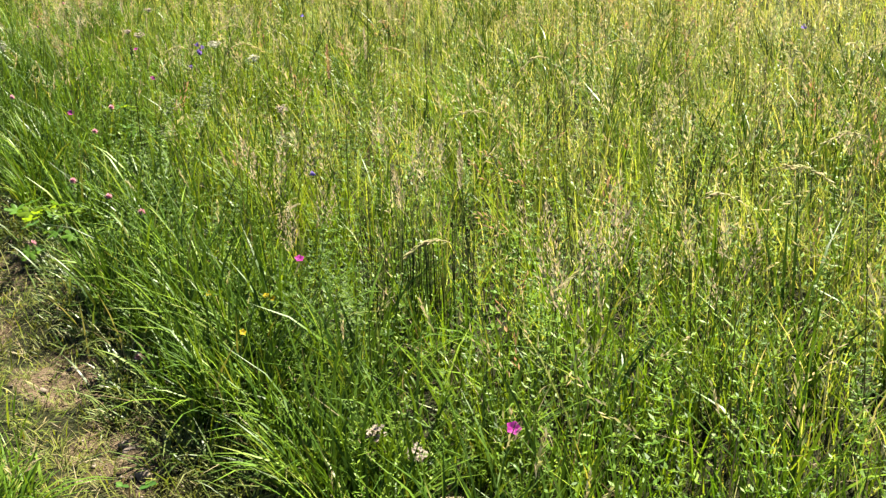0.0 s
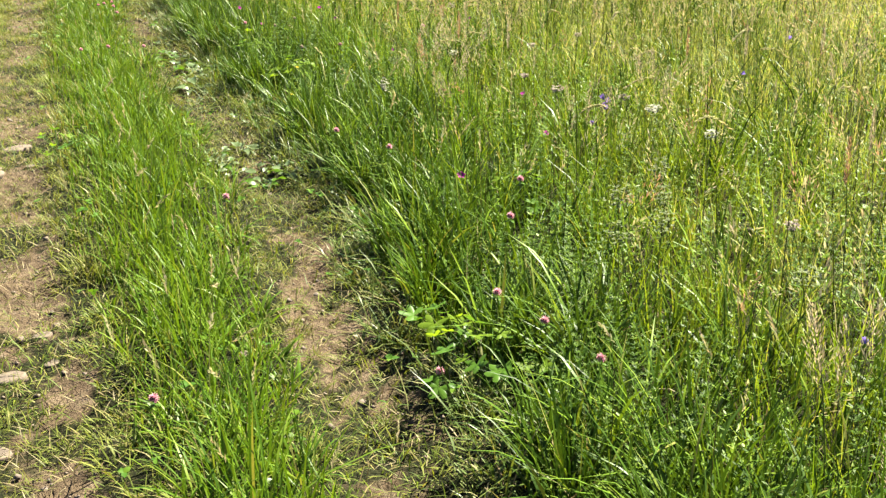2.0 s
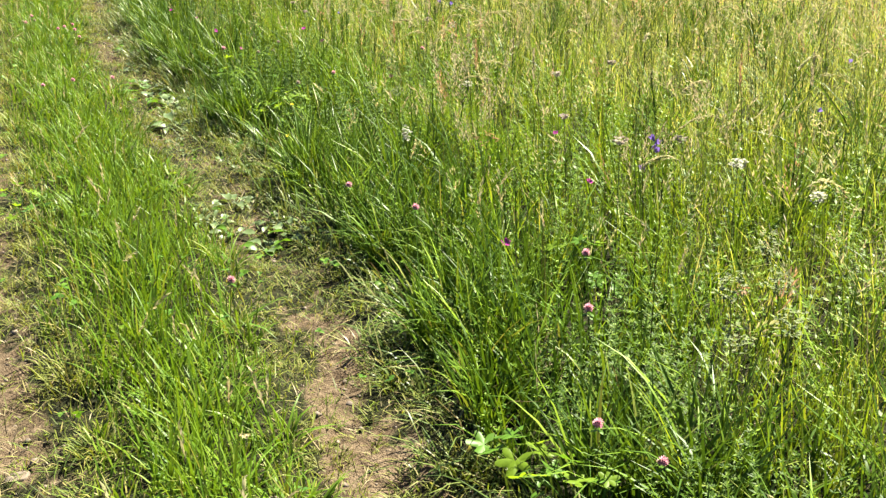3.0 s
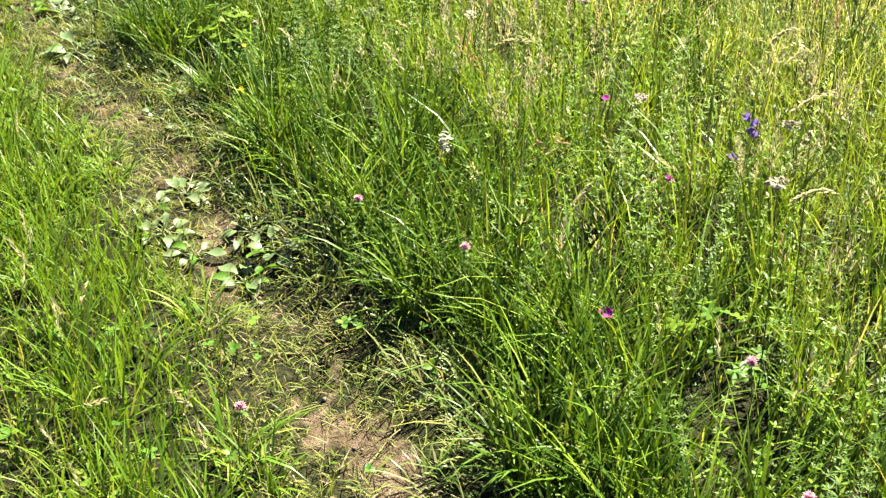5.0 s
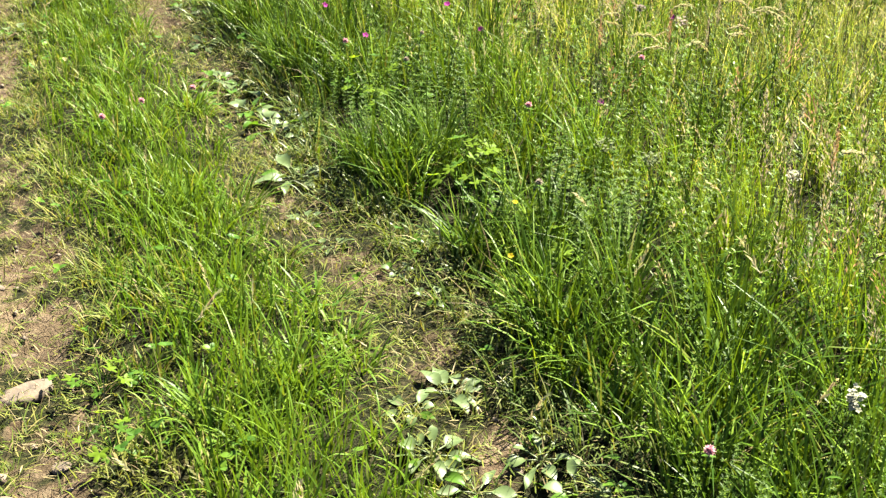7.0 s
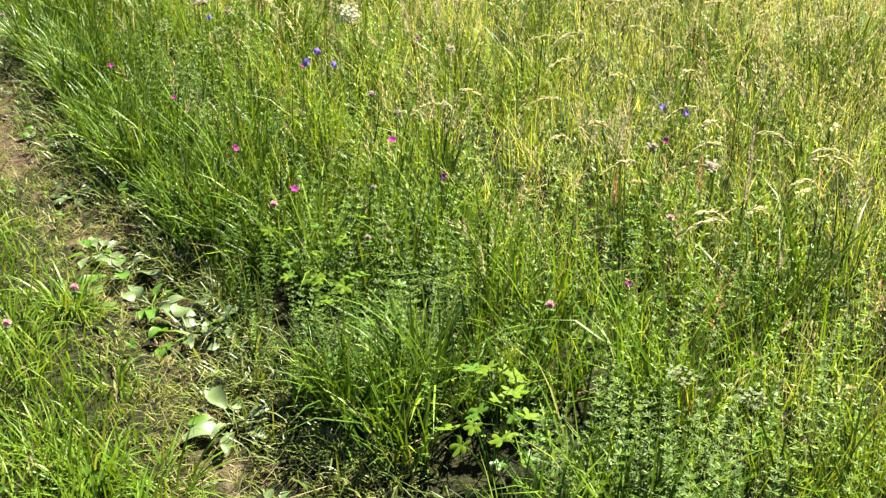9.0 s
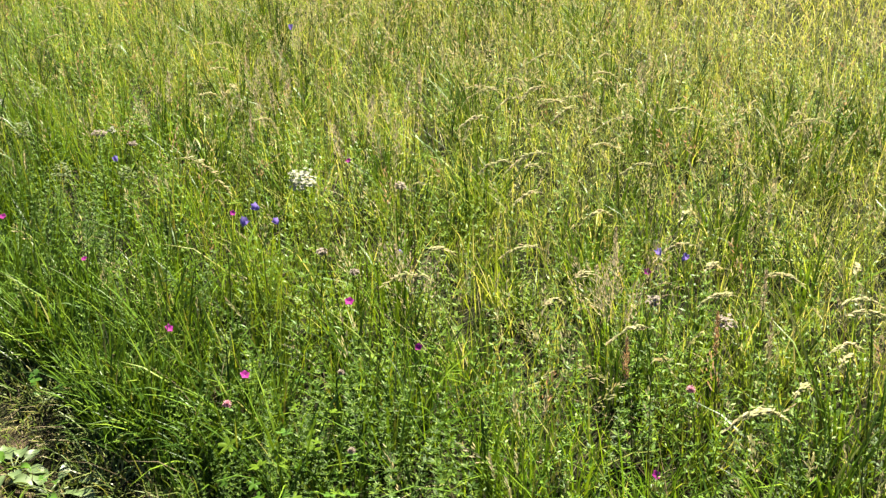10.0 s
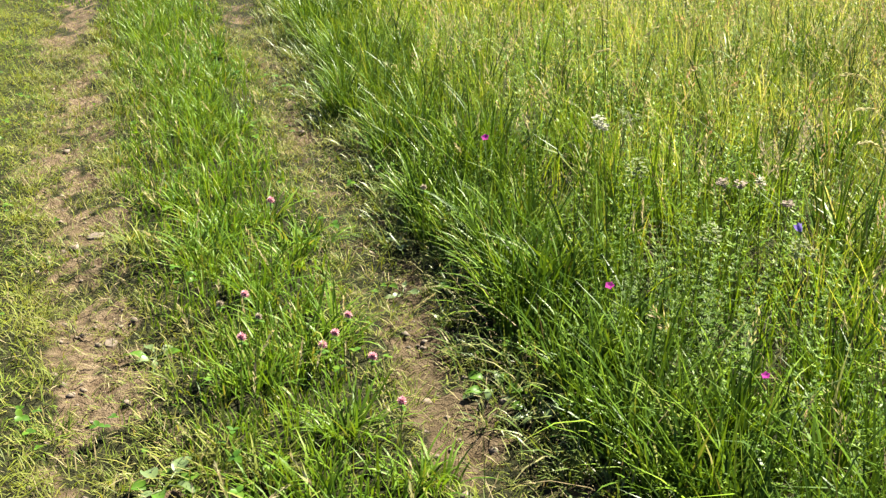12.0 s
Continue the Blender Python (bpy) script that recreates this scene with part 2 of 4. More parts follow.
def blades(x, y, z, h, w, yaw, lean, bend, seg=4):
    """Tapered, arching strips; lean and bend in radians, width w at the widest."""
    n = len(x)
    s = np.arange(seg + 1) / seg
    ang = np.clip(lean[:, None] + bend[:, None] * (s[None, :-1] + 0.5 / seg), -2.4, 2.4)
    step = (h / seg)[:, None]
    out = np.concatenate([np.zeros((n, 1)), np.cumsum(np.sin(ang) * step, 1)], 1)
    up = np.concatenate([np.zeros((n, 1)), np.cumsum(np.cos(ang) * step, 1)], 1)
    px, py = x[:, None] + out * np.cos(yaw)[:, None], y[:, None] + out * np.sin(yaw)[:, None]
    pz = z[:, None] + up
    turn = yaw + rng.normal(0, 0.5, n)
    prof = np.interp(s, [0, 0.3, 0.7, 1], [0.65, 1.0, 0.7, 0.0])
    wx, wy = -np.sin(turn)[:, None] * w[:, None] * prof / 2, np.cos(turn)[:, None] * w[:, None] * prof / 2
    a = np.stack([px - wx, py - wy, pz], -1)[:, :seg]
    b = np.stack([px + wx, py + wy, pz], -1)[:, :seg]
    tip = np.stack([px[:, seg], py[:, seg], pz[:, seg]], -1)[:, None]
    verts = np.concatenate([a, b, tip], 1).reshape(-1, 3)
    t = []
    for i in range(seg - 1):
        t += [(i, seg + i, seg + i + 1), (i, seg + i + 1, i + 1)]
    t.append((seg - 1, 2 * seg - 1, 2 * seg))
    tris = (np.array(t)[None] + (np.arange(n) * (2 * seg + 1))[:, None, None]).reshape(-1, 3)
    return verts, tris


def scatter(shape, x, y, z, size, yaw, tilt=None, tilt_yaw=None):
    """Copies of a small shape joined into one: turned by yaw, then tilted towards tilt_yaw."""
    v, t = shape
    n = len(x)
    c, s = np.cos(yaw)[:, None], np.sin(yaw)[:, None]
    size = np.asarray(size)
    k = size[:, None] if size.ndim == 1 else size
    vx, vy, vz = v[None, :, 0] * k[:, :1], v[None, :, 1] * k[:, :1], v[None, :, 2] * k[:, -1:]
    px, py, pz = vx * c - vy * s, vx * s + vy * c, vz
    if tilt is not None:
        ca, sa, cb, sb = np.cos(tilt_yaw)[:, None], np.sin(tilt_yaw)[:, None], np.cos(tilt)[:, None], np.sin(tilt)[:, None]
        along, across = px * ca + py * sa, -px * sa + py * ca
        along, pz = along * cb + pz * sb, -along * sb + pz * cb
        px, py = along * ca - across * sa, along * sa + across * ca
    verts = np.stack([px + x[:, None], py + y[:, None], pz + z[:, None]], -1).reshape(-1, 3)
    tris = (t[None] + (np.arange(n) * len(v))[:, None, None]).reshape(-1, 3)
    return verts, tris


def waves(x, y, size, seed, count=9):
    """Smooth uneven field, about -1 to 1, with patches of about that size."""
    r = np.random.default_rng(seed)
    out = np.zeros_like(x)
    for _ in range(count):
        a, k, p = r.uniform(0, 2 * np.pi), r.uniform(0.6, 1.8) * 2 * np.pi / size, r.uniform(0, 2 * np.pi)
        out += np.sin(k * (np.cos(a) * x + np.sin(a) * y) + p)
    return out / np.sqrt(count) / 1.2


def tube(points, radii, sides=5):
    """A closed tapering tube along points."""
    pts = np.array(points, float)
    n = len(pts)
    d = np.gradient(pts, axis=0)
    d /= np.linalg.norm(d, axis=1)[:, None] + 1e-9
    ref = np.where(np.abs(d[:, 2:3]) < 0.9, [[0, 0, 1.0]], [[1.0, 0, 0]])
    u = np.cross(d, ref)
    u /= np.linalg.norm(u, axis=1)[:, None] + 1e-9
    v = np.cross(d, u)
    a = np.arange(sides) * 2 * np.pi / sides
    ring = pts[:, None] + np.asarray(radii, float)[:, None, None] * (np.cos(a)[None, :, None] * u[:, None] + np.sin(a)[None, :, None] * v[:, None])
    verts = np.concatenate([ring.reshape(-1, 3), pts[:1], pts[-1:]])
    t = []
    for i in range(n - 1):
        for j in range(sides):
            p, q = i * sides + j, i * sides + (j + 1) % sides
            t += [(p, q, q + sides), (p, q + sides, p + sides)]
    for j in range(sides):
        t += [(n * sides, (j + 1) % sides, j), (n * sides + 1, (n - 1) * sides + j, (n - 1) * sides + (j + 1) % sides)]
    return verts, np.array(t)


def leaf(length, width, arch=0.3, fold=0.25, rows=5, tip=0.0, teeth=0.0):
    """A leaf blade along +x from the origin, folded along its rib and arching down; teeth make the margin jagged."""
    v, t = [], []
    for i in range(rows + 1):
        s = i / rows
        half = width / 2 * (np.sin(np.pi * min(s * 0.92 + 0.08, 1)) ** 0.7 * (1 - tip * s)) * (1 - teeth * (i % 2))
        x, z = length * (s - 0.12 * arch * s * s), length * arch * (s - 1.4 * s * s)
        v += [(x, -half, z + fold * half), (x, 0, z), (x, half, z + fold * half)]
    for i in range(rows):
        for j in (0, 1):
            p = 3 * i + j
            t += [(p, p + 3, p + 4), (p, p + 4, p + 1)]
    return np.array(v), np.array(t)


def turned(shape, m):
    v, t = shape
    m = np.array(m)
    return v @ m[:3, :3].T + m[:3, 3], t


# ---- plan of the track ----
RIGHT_RUT = np.array([(-30, 2.4), (0, 1.25), (2, 1.22), (3.3, 1.14), (3.9, 1.03), (4.3, 0.97), (5.2, 0.93), (6.1, 0.86), (6.8, 0.81), (7.3, 0.75), (7.8, 0.68), (8.8, 0.49), (9.3, 0.45), (9.9, 0.36), (10.6, 0.27), (11.3, 0.14), (12, 0.08), (12.7, 0.05), (13.4, 0.01), (15.2, -0.07), (30, -0.9)])
LEFT_RUT = np.array([(-30, 2.0), (0, 0.74), (3, 0.38), (4.4, 0.13), (5.2, 0.04), (6, -0.12), (7.5, -0.33), (8.4, -0.43), (10, -0.66), (11.3, -0.82), (12.5, -0.93), (14, -1.1), (15.5, -1.22), (18, -1.42), (30, -2.4)])
EDGE = np.array([(-30, 2.8), (0, 1.55), (2.7, 1.38), (3.4, 1.34), (3.9, 1.25), (4.3, 1.21), (5.1, 1.18), (5.7, 1.17), (6.1, 1.12), (6.9, 1.07), (7.35, 0.99), (7.9, 0.89), (8.45, 0.79), (8.96, 0.68), (9.5, 0.63), (10.3, 0.52), (11, 0.42), (11.4, 0.33), (12.4, 0.28), (13.4, 0.2), (14.4, 0.13), (16.3, 0.12), (30, -0.5)])


def right_rut(y):
    return np.interp(y, RIGHT_RUT[:, 0], RIGHT_RUT[:, 1]) + 0.015 * np.sin(2.1 * y)


def left_rut(y):
    return np.interp(y, LEFT_RUT[:, 0], LEFT_RUT[:, 1]) + 0.025 * np.sin(1.7 * y + 1)


def meadow_edge(y):
    return np.interp(y, EDGE[:, 0], EDGE[:, 1]) + 0.035 * np.sin(3.3 * y) + 0.03 * np.sin(7.1 * y + 2)


def wood_line(y):
    return 6.6 - 0.52 * (y - 15.2)


def wear_at(x, y):
    """1 on bare earth of the ruts, 0 on grown ground."""
    a = np.exp(-(((x - right_rut(y)) / (0.145 + 0.03 * np.sin(1.9 * y))) ** 4))
    b = np.exp(-(((x - left_rut(y)) / (np.interp(y, [11.5, 13.5], [0.145, 0.21]) + 0.03 * np.sin(2.3 * y + 1))) ** 4))
    a = a * np.interp(y, [2, 3.4, 3.9, 4.6, 4.9, 5.9, 6.3, 7, 8, 8.6, 9.1, 9.6, 10.6, 11.2, 12.1, 12.8, 14, 16], [0.85, 0.8, 0.4, 0.45, 0.85, 0.9, 0.45, 0.3, 0.35, 0.42, 0.42, 0.3, 0.45, 0.7, 0.7, 0.35, 0.45, 0.35])
    b = b * np.interp(y, [3, 7.6, 8.5, 10, 11, 12.5, 14, 16], [0.85, 0.85, 0.65, 0.55, 0.7, 0.75, 0.7, 0.55])
    bare = np.maximum(a, b)
    return np.clip(bare * (0.70 + 0.75 * waves(x, y, 0.45, 3) + 0.55 * waves(x, y, 0.12, 4)), 0, 1)


def ground_z(x, y):
    near = np.clip(1.6 - np.abs(x) / 14, 0, 1)
    rut = np.exp(-(((x - right_rut(y)) / 0.16) ** 2)) + np.exp(-(((x - left_rut(y)) / 0.17) ** 2))
    return -0.035 * rut * near + 0.012 * waves(x, y, 0.7, 11) * near + 0.004 * waves(x, y, 0.13, 12) * near


# ---- ground ----
gx = np.concatenate([np.linspace(-400, -12, 14), np.linspace(-10, -2.2, 14), np.arange(-2.0, 2.2, 0.045), np.linspace(2.8, 12, 20), np.linspace(15, 400, 14)])
gy = np.concatenate([np.linspace(-400, -12, 14), np.linspace(-10, 1.0, 18), np.arange(1.2, 16.2, 0.06), np.arange(16.3, 25, 0.12), np.linspace(26, 34, 10), np.linspace(38, 400, 14)])
X, Y = np.meshgrid(gx, gy)
flat_x, flat_y = X.ravel(), Y.ravel()
gz = ground_z(flat_x, flat_y)
cols = len(gx)
i0 = (np.arange(len(gy) - 1)[:, None] * cols + np.arange(cols - 1)[None]).ravel()
tris = np.concatenate([np.stack([i0, i0 + 1, i0 + cols + 1], 1), np.stack([i0, i0 + cols + 1, i0 + cols], 1)])
bare = wear_at(flat_x, flat_y)
fine = (flat_x > -1.95) & (flat_x < 2.15) & (flat_y > 1) & (flat_y < 25)
gz = gz + np.where(fine, (0.3 + bare) * 0.008 * rng.normal(0, 1, len(gz)), 0)
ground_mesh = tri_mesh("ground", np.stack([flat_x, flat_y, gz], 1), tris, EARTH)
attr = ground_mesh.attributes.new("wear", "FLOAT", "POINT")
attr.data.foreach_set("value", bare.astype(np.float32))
# No sward past the wood line: the near-black colour there stands for shade.
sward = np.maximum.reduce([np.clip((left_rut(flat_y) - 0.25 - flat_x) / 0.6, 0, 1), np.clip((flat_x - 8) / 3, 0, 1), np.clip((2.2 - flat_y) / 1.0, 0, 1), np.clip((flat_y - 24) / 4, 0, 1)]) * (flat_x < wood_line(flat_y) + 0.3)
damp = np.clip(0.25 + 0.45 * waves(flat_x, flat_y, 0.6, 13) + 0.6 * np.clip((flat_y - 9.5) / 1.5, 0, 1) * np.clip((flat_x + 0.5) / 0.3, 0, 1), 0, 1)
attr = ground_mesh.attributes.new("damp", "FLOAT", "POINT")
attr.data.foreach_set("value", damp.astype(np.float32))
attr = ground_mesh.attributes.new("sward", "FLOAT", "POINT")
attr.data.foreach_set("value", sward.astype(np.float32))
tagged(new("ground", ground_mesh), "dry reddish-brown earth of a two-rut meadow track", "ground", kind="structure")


# ---- grass ----


def spots(n, x0, x1, y0, y1):
    return rng.uniform(x0, x1, n), rng.uniform(y0, y1, n)


def grass(x, y, h0, h1, w0, w1, lean, bend, seg, lift=0.0, toward=None, spread=None):
    n = len(x)
    h = rng.uniform(h0, h1, n) * (1 if spread is None else spread)
    yaw = rng.uniform(0, 2 * np.pi, n)
    if toward is not None:
        yaw = toward + rng.normal(0, 0.7, n)
    return blades(x, y, ground_z(x, y) - 0.004 + lift, h, rng.uniform(w0, w1, n), yaw, np.abs(rng.normal(0, lean, n)), np.abs(rng.normal(bend, bend * 0.6, n)), seg)


HERB_BEDS = [(0.95, 9.35, 0.5), (1.15, 6.55, 0.3), (1.5, 4.2, 0.35), (0.75, 11.6, 0.4), (1.3, 8.2, 0.35), (1.55, 5.0, 0.3), (1.75, 3.2, 0.3)]
CLEARINGS = [(1.03, 8.44, 0.16), (1.12, 8.6, 0.14), (1.33, 4.58, 0.17), (1.27, 4.86, 0.1), (0.97, 8.46, 0.17), (0.94, 9.25, 0.16), (0.86, 9.5, 0.15), (1.24, 7.9, 0.1), (1.495, 5.93, 0.05), (1.72, 5.8, 0.1)]


def meadow_spots(per_m2, d0, d1, y0, y1):
    """Uneven spots at d0 to d1 metres from the meadow's edge, short of the wood."""
    n = int(per_m2 * (d1 - d0) * (y1 - y0))
    d, y = spots(n, d0, d1, y0, y1)
    x = meadow_edge(y) + d
    herby = np.clip(waves(x, y, 0.6, 61), 0, 1) * (d < 1.7) * 0.5
    for px, py, rad in HERB_BEDS:
        herby = np.maximum(herby, 0.6 * (np.hypot((x - px) / 0.7, y - py) < rad))
    for px, py, rad in CLEARINGS:
        herby = np.maximum(herby, 1.3 * (np.hypot(x - px + 0.3 * rad, y - py + 0.6 * rad) < 1.15 * rad))
    keep = (x < wood_line(y) + 0.35 * rng.normal(0, 1, n)) & (rng.uniform(0, 1, n) < np.clip((y - 1.0) / 0.9, 0, 1)) & (rng.uniform(0, 1, n) < 0.62 + 0.5 * waves(x, y, 0.3, 21) + np.where(d < 2.4, 0.55, 0.25) * waves(x, y, 0.12, 22) - herby)
    return x[keep], y[keep], d[keep]


def tall(x, y, d):
    """Growth: low at the edge, uneven inside."""
    return np.clip(0.74 + 0.26 * d / 0.12, 0.7, 1.0) * (1 + 0.22 * waves(x, y, 0.8, 31) + 0.20 * waves(x, y, 0.25, 32))


def ripe(x, y, d):
    """Where the grass turns yellow: ever more of it away from the edge, in patches."""
    return rng.uniform(0, 1, len(x)) < np.clip((d - 0.35) / 2.4 + 0.22 * waves(x, y, 1.3, 35) - 0.35 * np.exp(-(((y - 6.9) / 1.7) ** 2)), 0.02, 1)


def sown(per_m2, d0, d1, y0, y1, h0, h1, w0, w1, lean, bend, seg):
    """Meadow blades on a stretch, as (green, ripening) shapes."""
    x, y, d = meadow_spots(per_m2, d0, d1, y0, y1)
    m, up = ripe(x, y, d), tall(x, y, d)
    return [grass(x[k], y[k], h0, h1, w0, w1, lean, bend, seg, spread=up[k]) for k in (~m, m)]


x, y, d = meadow_spots(3100, 0.0, 0.9, 1.4, 13.8)
# Share of blades in the shade-darkened green, falling away from the edge.
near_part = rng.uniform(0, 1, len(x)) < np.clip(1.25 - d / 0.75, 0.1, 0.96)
edge_shape = grass(x[near_part], y[near_part], 0.10, 0.36, 0.0042, 0.0098, 0.2, 0.7, 3, spread=tall(x, y, d)[near_part])
rest = ~near_part
inner_shape = grass(x[rest], y[rest], 0.10, 0.34, 0.0025, 0.0058, 0.2, 0.6, 3, spread=tall(x, y, d)[rest])
belt = [sown(2300, 0.9, 2.2, 1.4, 14, 0.10, 0.34, 0.0025, 0.0058, 0.22, 0.65, 3), sown(1750, 2.2, 5.0, 1.2, 17, 0.10, 0.33, 0.003, 0.006, 0.34, 0.9, 2),
        sown(1800, 0.0, 2.2, 14, 19, 0.12, 0.33, 0.003, 0.0062, 0.3, 0.8, 2), sown(800, 5.0, 9.5, 0.5, 19, 0.14, 0.36, 0.0045, 0.009, 0.4, 1.0, 2),
        sown(620, 0.0, 5.0, 17, 27, 0.14, 0.36, 0.0045, 0.009, 0.4, 1.0, 2)]
stuff("meadow_grass", joined([inner_shape] + [b[0] for b in belt]), GREEN, "tall green summer meadow grass in full growth", "grass")
x, y = spots(46000, -16, 16, -14, 34)
onto = (np.abs(x - 0.5 * (left_rut(y) + right_rut(y))) > 0.9) & ((x < meadow_edge(y) - 3.2) | (y < 1.6) | (y > 26) | (x > meadow_edge(y) + 9)) & (x < wood_line(y) + 0.5 * rng.normal(0, 1, len(x)))
x, y = x[onto], y[onto]
outer_shape = grass(x, y, 0.12, 0.34, 0.008, 0.016, 0.5, 1.0, 2, spread=(1 + 0.3 * waves(x, y, 1.6, 54)) * np.clip((np.hypot(x, y - 12) - 2) / 6, 0.5, 1))
stuff("ripening_grass", joined([b[1] for b in belt] + [outer_shape]), DRY, "tall yellow-green meadow grass ripening to straw", "grass")

n = 9000
y = rng.uniform(6, 27, n)
x = wood_line(y) + rng.normal(0.1, 0.22, n)
fringe_wood = grass(x, y, 0.28, 0.56, 0.004, 0.009, 0.25, 0.6, 2, spread=1 + 0.3 * waves(x, y, 0.7, 57))
stuff("tall_dry_grass", fringe_wood, SEED, "tall bleached dry grass along the foot of the wood", "grass")

# tussocks: blades that spread out from one root
def tussocks(cx, cy, each, h0, h1, w0, w1, radius, lean, bend, seg=4, size=None):
    n = len(cx)
    k = np.repeat(np.arange(n), each)
    a, rr = rng.uniform(0, 6.28, len(k)), radius * np.sqrt(rng.uniform(0, 1, len(k)))
    x, y = cx[k] + rr * np.cos(a), cy[k] + rr * np.sin(a)
    big = (rng.uniform(0.6, 1.3, n) if size is None else size)[k]
    yaw = a + rng.normal(0, 0.5, len(k))
    return blades(x, y, ground_z(x, y) - 0.004, rng.uniform(h0, h1, len(k)) * big, rng.uniform(w0, w1, len(k)), yaw, np.abs(rng.normal(lean, 0.15, len(k))), np.abs(rng.normal(bend, 0.45, len(k))), seg)


cy = rng.uniform(1.4, 18, 520)
cd = 0.05 + np.abs(rng.normal(0, 0.2, 520))
open_at = np.all([np.hypot(meadow_edge(cy) + cd - px + 0.3 * rad, cy - py + 0.6 * rad) > 1.2 * rad for px, py, rad in CLEARINGS], axis=0)
cy, cd = cy[open_at], cd[open_at]
edge_tufts = tussocks(meadow_edge(cy) + cd, cy, 34, 0.14, 0.40, 0.0045, 0.010, 0.045, 0.2, 0.9, 4, np.clip(0.75 + 0.8 * cd, 0.7, 1.15) * rng.uniform(0.7, 1.15, len(cy)))
low_y = rng.uniform(1.4, 18, 380)
low_tufts = tussocks(meadow_edge(low_y) + rng.normal(-0.03, 0.06, 380), low_y, 22, 0.04, 0.12, 0.0035, 0.007, 0.04, 0.5, 1.0, 3)
cx, cy, cd = meadow_spots(14, 0.3, 4.5, 1.6, 15)
meadow_tufts = tussocks(cx, cy, 26, 0.18, 0.46, 0.0045, 0.010, 0.05, 0.22, 0.8, 3)

# arching blades that hang over the rut
n = 2600
y = rng.uniform(1.4, 18, n)
x = meadow_edge(y) + rng.normal(0.0, 0.08, n) + 0.07 * np.sin(9 * y) * np.sin(2.3 * y)
over_shape = grass(x, y, 0.06, 0.22, 0.003, 0.007, 0.5, 1.2, 3, toward=np.pi + rng.normal(0, 0.6, n), spread=1 + 0.3 * waves(x, y, 0.4, 33))
stuff("edge_grass", joined([edge_shape, edge_tufts, meadow_tufts]), SHADED_GREEN, "dense grass along the meadow's edge, shade put into its green", "grass")
stuff("fringe_grass", joined([over_shape, low_tufts]), FRINGE, "grass blades arching over the rut, pale glints greyed into their green", "grass")

# lush grass between the ruts
n = 30000
y = rng.uniform(1.0, 18.5, n)
inset = np.interp(y, [1, 7, 9, 18], [0.20, 0.20, 0.16, 0.16])
lo, hi = left_rut(y) + inset, right_rut(y) - inset + 0.01
u = rng.uniform(0, 1, n)
x = lo + (hi - lo) * u
keep = rng.uniform(0, 1, n) < np.clip(0.35 + 1.6 * np.minimum(u, 1 - u), 0, 1) * (0.7 + 0.5 * waves(x, y, 0.2, 41)) * np.clip((hi - lo) / 0.55, 0.4, 1.3)
x, y, u = x[keep], y[keep], u[keep]
crown_h = (0.35 + 1.3 * np.minimum(u, 1 - u)) * (1 + 0.3 * waves(x, y, 0.5, 42)) * np.interp(y, [1, 4, 7.5, 10, 13, 18], [1.1, 1.2, 1.15, 0.75, 0.7, 0.8])
strip_shape = grass(x, y, 0.09, 0.27, 0.0034, 0.0074, 0.2, 0.7, 4, spread=crown_h)
cy = rng.uniform(1.2, 18, 240)
olive_y = rng.uniform(1.2, 18, 210)
olive_tufts = tussocks(left_rut(olive_y) + 0.16 + (right_rut(olive_y) - left_rut(olive_y) - 0.36) * rng.uniform(0, 0.5, 210), olive_y, 30, 0.05, 0.13, 0.003, 0.006, 0.06, 0.5, 1.0, 3)
strip_tufts = tussocks(left_rut(cy) + 0.20 + (right_rut(cy) - left_rut(cy) - 0.39) * rng.uniform(0.25, 1, 240), cy, 30, 0.07, 0.19, 0.0045, 0.0095, 0.05, 0.45, 1.1)
n = 16000
x, y = spots(n, -2.9, 0.1, 18.4, 30)
grown = rng.uniform(0, 1, n) > np.minimum(1.6 * wear_at(x, y), 0.93)
x, y = x[grown], y[grown]
far_strip = grass(x, y, 0.06, 0.2, 0.006, 0.012, 0.4, 0.8, 2, spread=np.where((x < left_rut(y) + 0.2) | (x > right_rut(y) - 0.2), 0.45, 0.9))
stuff("strip_grass", joined([strip_shape, strip_tufts, far_strip]), LUSH, "bright green grass growing between the wheel ruts", "grass")

# short trodden turf beside and in the ruts, and left of the track
n = 80000
x, y = spots(n, -2.6, 1.9, 1.0, 18.5)
off = x - meadow_edge(y)
w = wear_at(x, y)
left_side = x < left_rut(y) - 0.14
keep = (off < 0.06) & (rng.uniform(0, 1, n) < np.clip(1.0 - 1.0 * w, 0.10, 1) * (0.75 + 0.35 * waves(x, y, 0.22, 51)))
x, y, left_side, w = x[keep], y[keep], left_side[keep], w[keep]
turf_h = np.where(left_side, 0.85, 0.75) * (1 - 0.55 * w) * (1 + 0.45 * waves(x, y, 0.45, 52))
turf_shape = grass(x, y, 0.03, 0.11, 0.0026, 0.0054, 0.8, 1.0, 2, spread=np.clip(turf_h, 0.3, 2.2))
n = 7000
x, y = spots(n, -9, -2.4, -2.0, 26)
wild_shape = grass(x, y, 0.08, 0.28, 0.006, 0.012, 0.3, 0.6, 2, spread=1 + 0.3 * waves(x, y, 1.2, 53))

# low tufts that hold on in the ruts
cy = rng.uniform(1.4, 17, 900)
cx = np.where(rng.uniform(0, 1, 900) < 0.5, right_rut(cy), left_rut(cy)) + rng.normal(0, 0.13, 900)
ly = rng.uniform(9.5, 18.5, 620)
left_tufts = tussocks(left_rut(ly) - 0.12 - np.abs(rng.normal(0, 0.45, 620)), ly, 22, 0.025, 0.075, 0.003, 0.006, 0.06, 0.9, 0.9, 2)
ly = rng.uniform(1.5, 18, 800)
side = rng.choice([-1.0, 1.0], 800)
